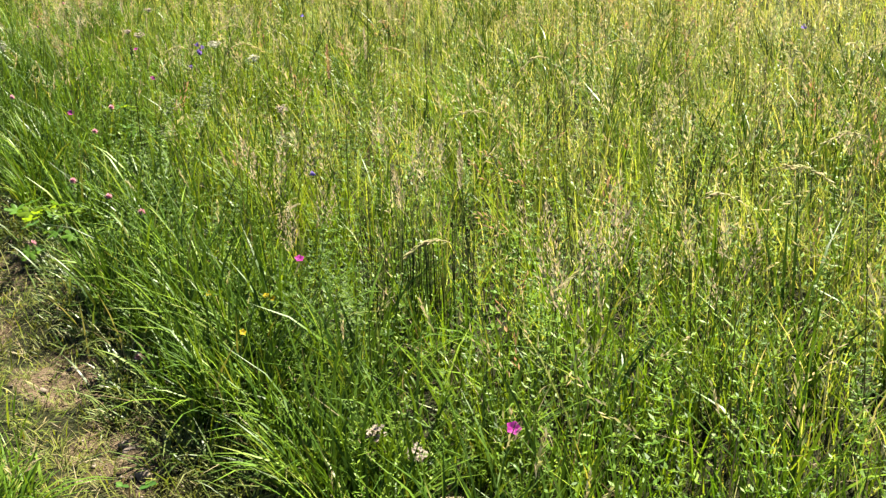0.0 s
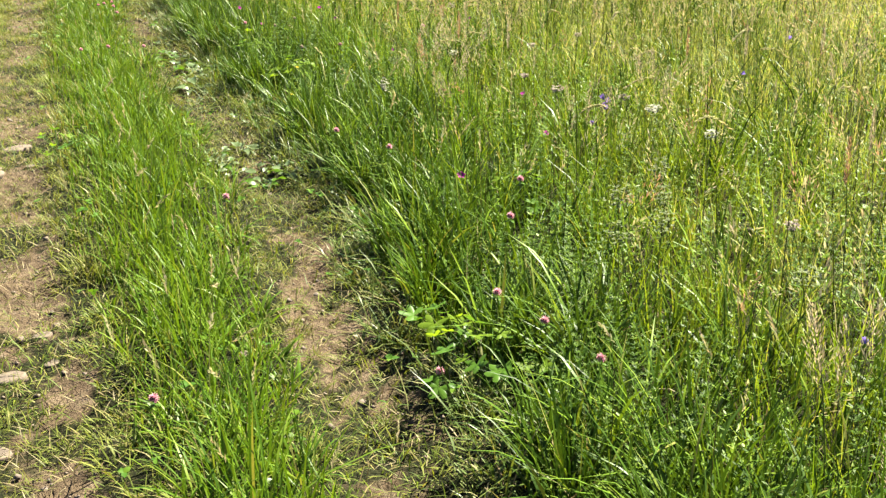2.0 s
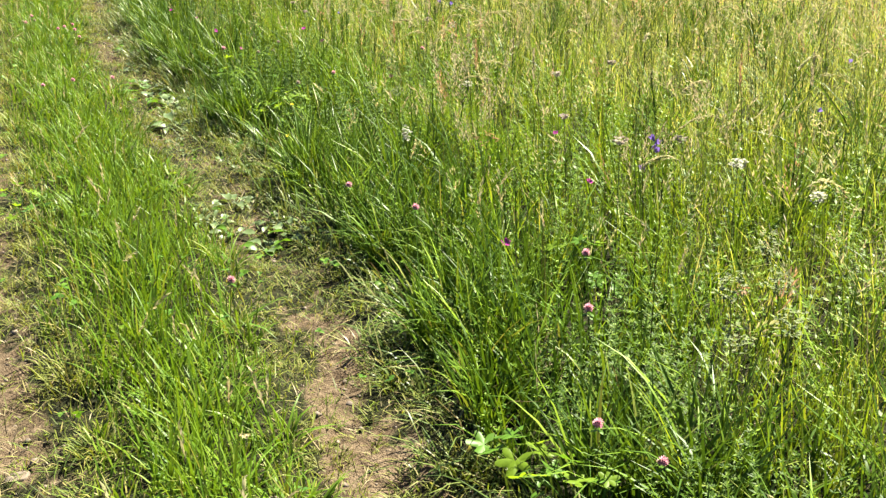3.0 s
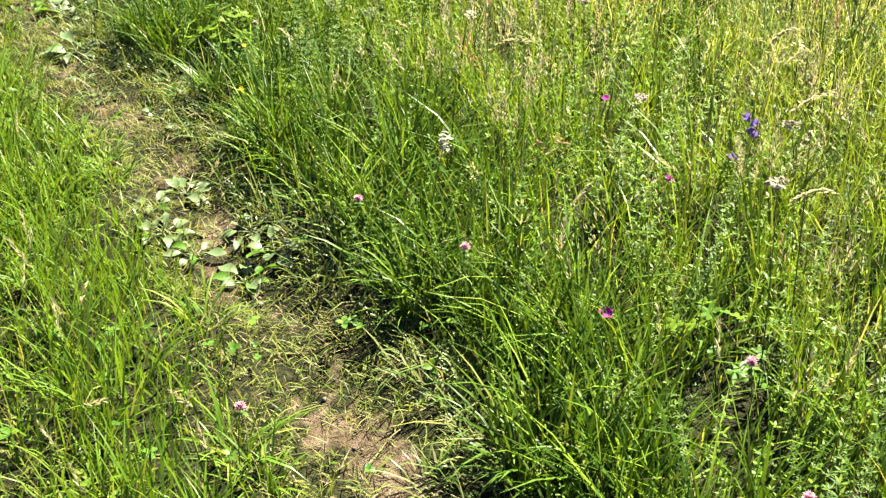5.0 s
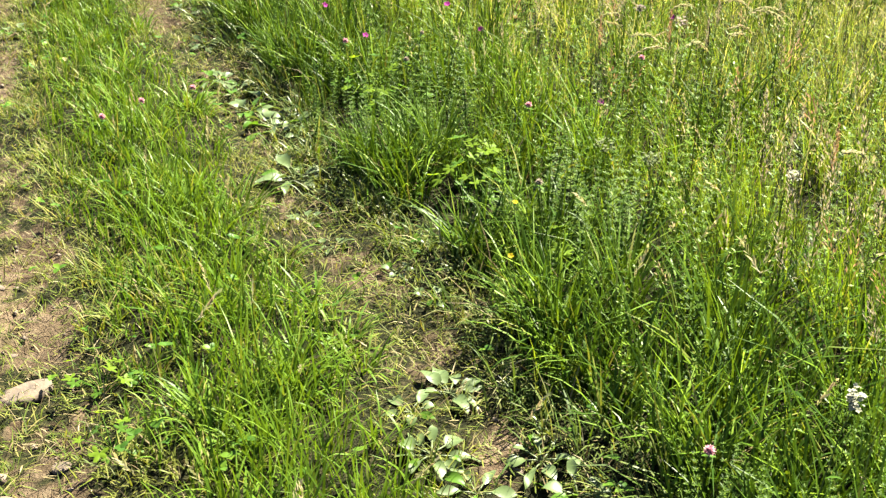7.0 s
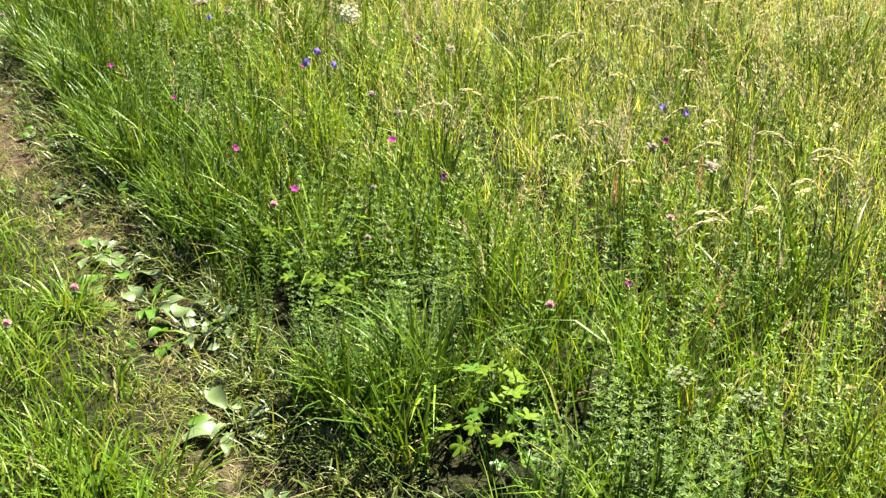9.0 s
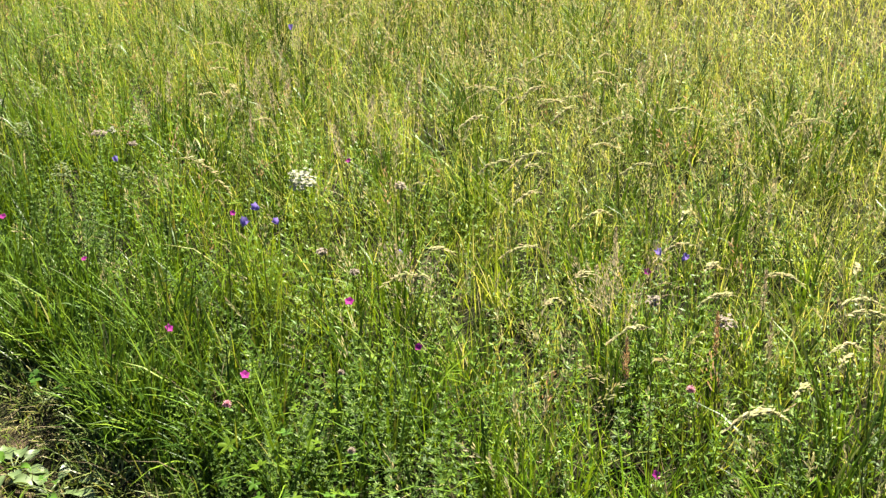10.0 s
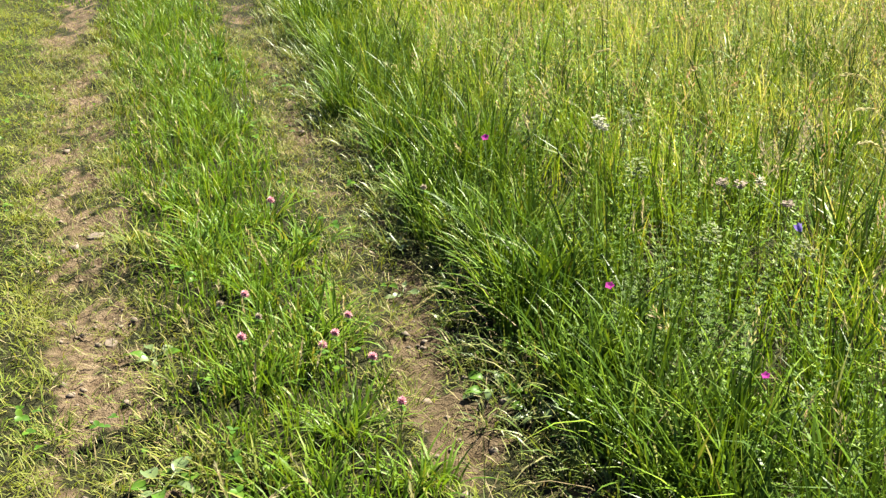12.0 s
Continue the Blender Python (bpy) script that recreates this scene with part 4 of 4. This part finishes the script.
def palmate(size, r):
    """A cupped leaf with five pointed lobes round the end of its stalk, at the origin, facing +z."""
    n = 31
    a = np.linspace(-2.55, 2.55, n)
    lobe = np.abs(np.cos(np.pi * a / 1.1)) ** 1.3
    rad = size * (0.48 + 0.62 * lobe) * (1 - 0.16 * np.abs(a) / 2.55) * (1 - 0.07 * (np.arange(n) % 2)) * r.uniform(0.94, 1.06, n)
    cup = 0.16 * rad + 0.10 * size * (lobe - 0.5) - 0.25 * rad * np.clip(np.cos(a), 0, 1) * r.uniform(0.2, 1.2)
    v = [(0, 0, 0)] + [(0.5 * p * math.cos(q), 0.5 * p * math.sin(q), 0.35 * c + 0.05 * size) for p, q, c in zip(rad, a, cup)] + [(p * math.cos(q), p * math.sin(q), c) for p, q, c in zip(rad, a, cup)]
    t = [(0, 1 + k, 2 + k) for k in range(n - 1)]
    for k in range(n - 1):
        t += [(1 + k, 1 + n + k, 2 + n + k), (1 + k, 2 + n + k, 2 + k)]
    return np.array(v), np.array(t)


def young_plant(x, y, height, spread_out, count, seed, label, length=0.07):
    """A leafy bush with cupped, lobed leaves on arching stalks, young bright ones above darker ones."""
    r = np.random.default_rng(seed)
    ob = base_at("leafy_plant", x, y)
    q = np.linspace(0, 1, 5)
    for i in range(int(count * 1.7)):
        a, out = i * 2.4 + r.uniform(-0.4, 0.4), spread_out * np.sqrt((i + 0.5) / (count * 1.7))
        low = i % 3 == 2
        h = height * (r.uniform(0.3, 0.55) if low else r.uniform(0.6, 1.0))
        path = np.stack([np.cos(a) * out * q, np.sin(a) * out * q, h * (1.5 * q - 0.5 * q * q)], 1)
        stalk = part("stalk", tube(path, 0.0018 * (1 - 0.5 * q), 4), BROAD, ob)
        part("leaf", turned(palmate(length * 0.62 * r.uniform(0.7, 1.15), r), pose(*path[-1], r.uniform(-28, 28), r.uniform(-8, 32), math.degrees(a) + r.uniform(-25, 25))), BROAD if low or r.uniform() < 0.3 else BRIGHT, stalk)
    return tagged(ob, label, "plant", "leafy plants at the edge")


young_plant(1.28, 4.52, 0.17, 0.19, 14, 1, "broad-leaved bright green plant at the meadow's edge", 0.058)
young_plant(1.22, 4.8, 0.14, 0.12, 7, 2, "small bright green leafy plant beside the rut")
young_plant(1.03, 8.45, 0.21, 0.13, 8, 3, "young bright green lobed-leaved plant at the edge", 0.056)
young_plant(1.12, 8.6, 0.24, 0.12, 7, 4, "young bright green lobed-leaved plant at the edge", 0.056)
young_plant(0.94, 9.25, 0.23, 0.14, 9, 5, "leafy green plant among the edge grass", 0.05)
young_plant(0.86, 9.5, 0.25, 0.14, 9, 6, "leafy green plant among the edge grass", 0.045)
young_plant(1.05, 9.6, 0.24, 0.12, 6, 7, "leafy green plant among the edge grass", 0.045)
young_plant(1.72, 5.8, 0.24, 0.12, 6, 8, "leafy bright plant in the meadow grass", 0.05)
young_plant(1.24, 7.9, 0.2, 0.12, 5, 9, "leafy bright plant in the meadow grass", 0.06)
young_plant(0.45, 7.75, 0.08, 0.1, 5, 10, "low leafy plant in the grass strip", 0.035)
young_plant(-0.16, 7.62, 0.10, 0.12, 7, 11, "low leafy plant in the grass strip", 0.04)
young_plant(-0.13, 7.32, 0.07, 0.10, 5, 12, "low leafy plant in the grass strip", 0.04)

# ---- flowers ----


def stem_path(height, lean, yaw):
    q = np.linspace(0, 1, 6)
    return np.stack([lean * height * q * q * np.cos(yaw), lean * height * q * q * np.sin(yaw), height * q], 1)


def flower_base(name, x, y, z, r, radius=0.0014, leaves=3):
    """A rooted plant with its stem and a few leaves, whose tip comes to (x, y, z); returns it and the tip."""
    yaw, lean = r.uniform(0, 6.28), r.uniform(0.02, 0.2)
    ob = base_at(name, x - lean * z * math.cos(yaw), y - lean * z * math.sin(yaw))
    path = stem_path(z, lean, yaw)
    part("stem", tube(path, np.linspace(radius, radius * 0.6, 6), 5), CULM, ob)
    for i in range(leaves):
        p = path[1 + i % 3]
        part("leaf", turned(leaf(0.04, 0.008, 0.3, 0.3, 3), pose(*p, 0, -30, r.uniform(0, 360))), BROAD, ob)
    return ob, path[-1]


def open_flower(name, x, y, z, radius, material, label, category, group, seed, petals=5):
    r = np.random.default_rng(seed)
    ob, tip = flower_base(name, x, y, z, r)
    face = Matrix.Translation(tip) @ Euler((r.uniform(-0.9, -0.3), r.uniform(-0.4, 0.4), r.uniform(-0.5, 0.5))).to_matrix().to_4x4().inverted()
    for i in range(petals):
        petal = leaf(radius, radius * 0.95, 0.10, 0.25, 4)
        part("petal", turned(petal, face @ pose(0, 0, 0, 0, -18, 360 * i / petals)), material, ob)
    part("flower_centre", turned((octa[0] * radius * 0.16, octa[1]), face), CREAM, ob)
    return tagged(ob, label, category, group)


def clover_flower(x, y, z, radius, seed, faded=False):
    r = np.random.default_rng(seed)
    ob, tip = flower_base("clover_flower", x, y, z, r, 0.0016, 0)
    n = 70
    k = np.arange(n)
    up = 1 - 1.6 * (k + 0.5) / n
    a = k * 2.39996
    s = np.sqrt(1 - up * up)
    floret = leaf(1.0, 0.34, 0.1, 0.5, 2)
    shape = scatter((floret[0] * np.array([1.0, 1.0, 1.0]), floret[1]), np.full(n, tip[0]), np.full(n, tip[1]), np.full(n, tip[2]), np.full(n, radius) * r.uniform(0.85, 1.1, n), a, -np.arcsin(up), a)
    part("flower_head", shape, PALE if faded else PINK, ob, "browned clover head" if faded else "")
    for i in range(3):
        part("leaf", turned(leaf(0.019, 0.011, 0.15, 0.25, 4), pose(tip[0], tip[1], tip[2] - radius * 1.1, 0, 10, 120 * i + seed * 37)), BROAD, ob)
    return tagged(ob, "round %s clover head on a leafy stem" % ("faded brownish" if faded else "pink"), "clover", "clover flowers")


def bell(length, width):
    """A nodding five-lobed bell along +z."""
    v, t = [], []
    rings, cols = 5, 10
    for i in range(rings):
        s = i / (rings - 1)
        rad = width / 2 * (0.25 + 0.55 * min(1, 2.2 * s) + 0.25 * s ** 3)
        for j in range(cols):
            a = 2 * np.pi * j / cols
            lobe = (1.12 if j % 2 == 0 else 0.86) if i == rings - 1 else 1
            v.append((rad * lobe * np.cos(a), rad * lobe * np.sin(a), length * s * (1.0 if i < rings - 1 else (1.05 if j % 2 == 0 else 0.86))))
    for i in range(rings - 1):
        for j in range(cols):
            p, q = i * cols + j, i * cols + (j + 1) % cols
            t += [(p, q, q + cols), (p, q + cols, p + cols)]
    return np.array(v), np.array(t)


def bellflower(x, y, z, size, seed, bells=1, material=None, label="violet-blue bellflower on a thin meadow stem"):
    r = np.random.default_rng(seed)
    ob, tip = flower_base("bellflower", x, y, z, r, 0.0015, 4)
    for i in range(bells):
        p = tip + np.array([r.normal(0, 0.012), r.normal(0, 0.012), -0.012 * i]) * (bells > 1)
        b = part("bell", turned(bell(size * 0.95, size * 0.85), pose(*p, r.uniform(20, 75), r.uniform(-30, 30), r.uniform(0, 360))), material or BLUE, ob)
        part("calyx", turned((octa[0] * size * 0.2, octa[1]), pose(*p)), BROAD, b)
    return tagged(ob, label, "bellflower", "bellflowers in the meadow")


def plume(x, y, z, width, height, count, seed, material, name, label, category):
    """A frothy flower head: many tiny five-petalled florets on branching stalks."""
    r = np.random.default_rng(seed)
    ob, tip = flower_base(name, x, y, z, r, 0.002, 3)
    star = joined([turned(leaf(1.0, 0.75, 0.05, 0.2, 2), pose(0, 0, 0, 0, -15, 72 * i)) for i in range(5)])
    p = r.normal(0, 1, (count, 3))
    p = p / np.linalg.norm(p, axis=1)[:, None] * (r.uniform(0.2, 1, count) ** 0.5)[:, None] * np.array([width / 2, width / 2, height / 2])
    p = p + tip
    part("flower_head", scatter(star, p[:, 0], p[:, 1], p[:, 2], r.uniform(0.0045, 0.008, count), r.uniform(0, 6.28, count), np.abs(r.normal(0, 0.5, count)), r.uniform(0, 6.28, count)), material, ob)
    for i in range(0, count, max(1, count // 4)):
        part("stalk", tube([tip - np.array([0, 0, 0.6 * height]), (tip + p[i]) / 2 - np.array([0, 0, 0.2 * height]), p[i]], [0.0009, 0.0006, 0.0004], 3), CULM, ob)
    return tagged(ob, label, category, "pale flower heads in the meadow")


def drooping_head(x, y, z, reach, yaw, seed, rise=0.55, droop=0.75):
    """A tall grass whose long seed head arches over."""
    r = np.random.default_rng(seed)
    ob = base_at("seed_grass", x, y)
    q = np.linspace(0, 1, 7)
    c, s = math.cos(yaw), math.sin(yaw)
    stem = np.stack([c * 0.10 * q ** 2, s * 0.10 * q ** 2, (z - 0.02) * q], 1)
    part("stem", tube(stem, np.linspace(0.0016, 0.001, 7), 4), CULM, ob)
    k = np.linspace(0, 1, 9)
    arch = stem[-1] + np.stack([c * reach * k, s * reach * k, reach * (rise * k - droop * k * k)], 1)
    n = 46
    at = r.uniform(0.12, 1, n)
    p = np.stack([np.interp(at, k, arch[:, j]) for j in range(3)], 1) + r.normal(0, 0.0035, (n, 3)) * (1.3 - at)[:, None]
    grain = leaf(1.0, 0.38, 0.0, 0.4, 2)
    spike = scatter(grain, p[:, 0], p[:, 1], p[:, 2], r.uniform(0.014, 0.023, n), yaw + r.normal(0, 0.35, n), 0.9 * at - 0.25 + r.normal(0, 0.2, n), np.full(n, yaw))
    head = part("seed_head", joined([spike, tube(arch, np.linspace(0.0012, 0.0005, 9), 4)]), SEED, ob, "arching straw-coloured seed head")
    return tagged(ob, "tall meadow grass with an arching straw-coloured seed head", "grass", "arching seed grasses")


for k, (x, y, z, rad) in enumerate(((1.495, 5.96, 0.21, 0.019), (1.99, 6.56, 0.22, 0.016), (1.85, 2.21, 0.25, 0.018), (1.74, 3.27, 0.30, 0.015), (0.81, 10.21, 0.30, 0.015), (1.69, 8.97, 0.20, 0.014), (2.37, 9.9, 0.22, 0.014),
                                    (0.36, 12.2, 0.52, 0.014), (0.56, 11.54, 0.27, 0.015), (1.35, 10.08, 0.31, 0.017), (0.95, 9.95, 0.2, 0.016), (0.72, 10.9, 0.3, 0.012), (1.42, 9.75, 0.26, 0.013), (2.0, 7.0, 0.3, 0.014), (1.86, 11.2, 0.34, 0.013), (1.2, 10.7, 0.4, 0.012))):
    open_flower("wild_pink", x, y, z, rad, MAGENTA, "magenta five-petalled wild pink among the grass", "wild pink", "wild pinks", 200 + k)
for k, (x, y, z) in enumerate(((1.486, 5.15, 0.29), (1.482, 4.21, 0.22), (1.146, 4.54, 0.07), (1.32, 4.62, 0.24), (1.42, 4.5, 0.20), (1.103, 6.69, 0.24), (1.276, 6.315, 0.24), (0.83, 9.75, 0.27), (1.352, 8.806, 0.24), (-0.16, 9.13, 0.22), (-0.02, 9.34, 0.20), (0.18, 9.59, 0.15),
                               (-0.15, 11.7, 0.19), (-0.20, 11.58, 0.19), (-0.24, 11.52, 0.18), (-0.12, 11.42, 0.17), (-0.08, 11.2, 0.16), (-0.45, 11.49, 0.24), (-0.43, 11.75, 0.24), (-0.32, 12.25, 0.34), (0.62, 5.9, 0.2), (0.42, 4.25, 0.18), (0.5, 3.1, 0.2), (1.3, 3.42, 0.06), (1.62, 5.55, 0.3), (1.9, 9.1, 0.3))):
    clover_flower(x, y, z, 0.0145, 300 + k)
for k, (x, y, z) in enumerate(((-0.40, 11.62, 0.23), (-0.50, 11.8, 0.2), (1.045, 7.71, 0.42), (0.16, 12.2, 0.40), (1.0, 9.3, 0.3), (1.15, 9.7, 0.28))):
    clover_flower(x, y, z, 0.012, 350 + k, True)
for k, (x, y, z, size, bells, mat) in enumerate(((1.08, 10.28, 0.56, 0.027, 2, BLUE), (1.165, 10.315, 0.577, 0.028, 1, BLUE), (1.20, 10.25, 0.54, 0.024, 1, BLUE), (2.10, 9.5, 0.50, 0.024, 1, BLUE), (2.15, 9.46, 0.48, 0.024, 1, BLUE), (2.30, 12.87, 0.49, 0.03, 1, BLUE), (0.95, 11.23, 0.50, 0.024, 1, BLUE),
                                                 (2.25, 6.58, 0.33, 0.026, 4, PURPLE), (2.21, 6.56, 0.24, 0.022, 2, PURPLE), (1.6, 10.2, 0.36, 0.016, 1, BLUE), (2.7, 6.2, 0.5, 0.018, 1, BLUE), (4.4, 4.4, 0.5, 0.024, 1, BLUE), (2.0, 3.9, 0.36, 0.018, 1, BLUE), (3.3, 7.0, 0.5, 0.02, 1, BLUE))):
    bellflower(x, y, z, size, 400 + k, bells, mat, "violet-blue bellflower on a thin meadow stem" if mat is BLUE else "dark purple clustered flowers on a meadow stem")
for k, (x, y, z, w, hh, n) in enumerate(((1.108, 9.777, 0.845, 0.078, 0.06, 130), (1.285, 6.49, 0.45, 0.035, 0.06, 60), (2.109, 5.608, 0.50, 0.06, 0.03, 70), (1.82, 7.72, 0.36, 0.05, 0.03, 45), (2.2, 5.3, 0.5, 0.05, 0.04, 50), (0.64, 11.93, 0.62, 0.05, 0.04, 50), (0.67, 11.98, 0.58, 0.04, 0.03, 40),
                                         (1.04, 11.66, 0.47, 0.03, 0.03, 30))):
    plume(x, y, z, w, hh, n, 500 + k, CREAM, "meadowsweet", "creamy white frothy flower head above the grass", "white flower")
for k, (x, y, z, w, hh) in enumerate(((1.75, 4.9, 0.43, 0.06, 0.09), (1.82, 4.72, 0.40, 0.06, 0.08), (1.88, 4.9, 0.42, 0.05, 0.08), (1.7, 4.75, 0.36, 0.05, 0.08), (1.47, 8.34, 0.26, 0.05, 0.05), (1.58, 8.2, 0.25, 0.05, 0.05), (0.72, 11.8, 0.5, 0.05, 0.07), (0.78, 11.4, 0.46, 0.05, 0.07), (1.0, 11.3, 0.42, 0.05, 0.06), (0.9, 12.4, 0.5, 0.06, 0.07), (1.95, 5.1, 0.42, 0.05, 0.08), (2.0, 4.2, 0.4, 0.05, 0.06))):
    plume(x, y, z, w * 1.5, hh, 60, 540 + k, FROTH, "lady_bedstraw", "loose greenish-white froth of tiny meadow flowers", "bedstraw")
for k, (x, y, z, w) in enumerate(((1.02, 11.75, 0.44, 0.045), (1.1, 11.6, 0.42, 0.035), (1.02, 11.87, 0.43, 0.04), (1.82, 5.82, 0.55, 0.05), (1.9, 6.6, 0.45, 0.04), (2.3, 6.45, 0.36, 0.05), (1.3, 10.15, 0.46, 0.035), (1.36, 10.05, 0.42, 0.03), (2.0, 9.4, 0.42, 0.05), (2.1, 9.2, 0.4, 0.06), (1.7, 2.37, 0.16, 0.06), (1.64, 2.45, 0.18, 0.05), (2.2, 7.6, 0.42, 0.05), (1.7, 10.4, 0.5, 0.045), (2.05, 4.4, 0.46, 0.05), (2.35, 7.3, 0.5, 0.04))):
    plume(x, y, z, w, w * 0.6, 45, 560 + k, PALE, "faded_flower", "faded pinkish-white flower head in the grass", "faded flower")
for k, (x, y, z) in enumerate(((1.03, 7.885, 0.30), (0.99, 7.78, 0.18), (1.5, 3.35, 0.22), (1.62, 3.2, 0.24), (1.64, 3.22, 0.22), (1.5, 3.0, 0.24))):
    open_flower("buttercup", x, y, z, 0.010, YELLOW, "small yellow buttercup low in the grass", "buttercup", "buttercups", 600 + k)
drooping_head(0.79, 10.2, 0.84, 0.16, 0.0, 699, 0.15, 1.15)
heads = []
for x, y in ((1.86, 9.61), (2.04, 9.69), (2.19, 9.35), (2.33, 9.36), (2.51, 9.55), (1.65, 9.39), (2.07, 9.21), (2.37, 9.2), (2.29, 8.99), (2.1, 8.82), (2.04, 8.72), (1.92, 8.7), (2.11, 8.74)):
    heads.append((x - 0.1, y, rng.uniform(0.44, 0.5), rng.uniform(0.09, 0.15), rng.choice([0.0, 0.3, 2.8]) + rng.normal(0, 0.3)))
for k in range(17):
    heads.append((2.05 + 0.8 * rng.uniform(), 10.2 + 0.95 * rng.uniform(), rng.uniform(0.50, 0.64), rng.uniform(0.12, 0.20), rng.choice([0.0, 2.8]) + rng.normal(0, 0.3)))
for k in range(95):
    dd, yy = rng.uniform(0.7, 4.4), rng.uniform(2.5, 14.5)
    heads.append((float(meadow_edge(yy)) + dd, yy, rng.uniform(0.45, 0.66), rng.uniform(0.08, 0.17), rng.choice([0.0, 2.9]) + rng.normal(0, 0.5)))
for k, (x, y, z, reach, yaw) in enumerate(heads):
    drooping_head(x, y, z, reach, yaw, 700 + k)


def rush_clump(x, y, count, height, seed):
    """Stiff, dark, leafless stems that stand close together."""
    r = np.random.default_rng(seed)
    ob = base_at("rush_clump", x, y)
    q = np.linspace(0, 1, 4)
    for i in range(count):
        a, out = i * 2.4, 0.11 * math.sqrt((i + 0.5) / count)
        h, lean = height * r.uniform(0.65, 1.05), r.normal(0.04, 0.05)
        path = np.stack([np.cos(a) * (out + lean * h * q * q), 0.7 * np.sin(a) * (out + lean * h * q * q), h * q], 1)
        part("stem", tube(path, np.linspace(0.0019, 0.0008, 4), 4), DARKCULM if i % 3 else CULM, ob)
    return tagged(ob, "clump of stiff dark green rush stems in the grass", "rushes", "rush clumps")


rush_clump(2.04, 3.3, 46, 0.44, 901)
rush_clump(2.13, 3.22, 34, 0.42, 902)


def sorrel_spike(x, y, z, seed, tan):
    """An upright stem with a dense, tapering seed spike."""
    r = np.random.default_rng(seed)
    ob, tip = flower_base("sorrel", x, y, z, r, 0.002, 2)
    spike = panicle(110, 0.13, 0.011, seed, 0.006)
    part("seed_spike", (spike[0] + tip - np.array([0, 0, 0.05]), spike[1]), FEATHER if tan else RUST, ob)
    return tagged(ob, "upright pinkish-tan seed spike above the grass" if tan else "upright rust-red sorrel spike above the grass", "sorrel", "seed spikes in the meadow")


for k, (x, y, z) in enumerate(((2.04, 9.17, 0.38), (2.28, 9.25, 0.42), (2.17, 9.1, 0.36), (1.76, 9.2, 0.36), (2.07, 9.68, 0.44), (2.9, 6.6, 0.55), (2.75, 6.9, 0.5), (3.1, 6.3, 0.6), (2.0, 7.3, 0.5), (1.8, 7.5, 0.52), (1.5, 11.3, 0.5), (2.4, 11.6, 0.5), (2.3, 4.6, 0.55), (2.6, 5.0, 0.55), (2.2, 3.2, 0.5))):
    sorrel_spike(x, y, z, 800 + k, k % 3 != 0)


def feather_grass():
    """A sheaf of culms with soft, open panicles."""
    ob = new("feather_grass")
    r = np.random.default_rng(88)
    for i in range(5):
        a, lean, h = i * 1.26 + r.uniform(-0.3, 0.3), r.uniform(0.05, 0.22), r.uniform(0.44, 0.60)
        path = stem_path(h, lean, a) + np.array([0.015 * math.cos(a), 0.015 * math.sin(a), 0])
        stem = part("stem", tube(path, np.linspace(0.0015, 0.0009, 6), 4), CULM, ob)
        part("panicle", turned(panicle(80, 0.15, 0.03, 90 + i, 0.0056), pose(*(path[-1] - np.array([0, 0, 0.05])), math.degrees(-lean * 1.6 * math.sin(a)), math.degrees(lean * 1.6 * math.cos(a)), 0)), FEATHER, stem)
    return tagged(ob, "sheaf of meadow grass with soft pinkish-tan plumes", "grass", "feathery grasses")


sheaf = feather_grass()
SHEAVES = [(2.22, 3.7), (1.79, 3.63), (1.77, 3.3), (2.12, 2.36), (2.2, 2.66), (2.18, 3.46), (2.57, 2.48), (1.64, 6.84), (2.05, 6.22), (2.45, 6.54), (1.6, 7.22), (1.78, 7.8), (1.82, 7.32), (1.85, 11.1), (1.46, 9.88), (1.8, 9.35), (2.73, 9.8), (2.45, 9.0), (2.0, 11.0), (1.72, 11.95), (1.97, 9.47), (1.34, 12.05)]
for k in range(16):
    yy = rng.uniform(3, 15)
    SHEAVES.append((float(meadow_edge(yy)) + rng.uniform(1.2, 4.5), yy))
for k, (x, y) in enumerate(SHEAVES):
    m = pose(x, y, float(ground_z(np.array([x]), np.array([y]))[0]) - 0.003, 0, 0, rng.uniform(0, 360)) @ Matrix.Scale(rng.uniform(0.8, 1.1), 4)
    if k == 0:
        sheaf.matrix_basis = m
    else:
        copy_thing(sheaf, m)
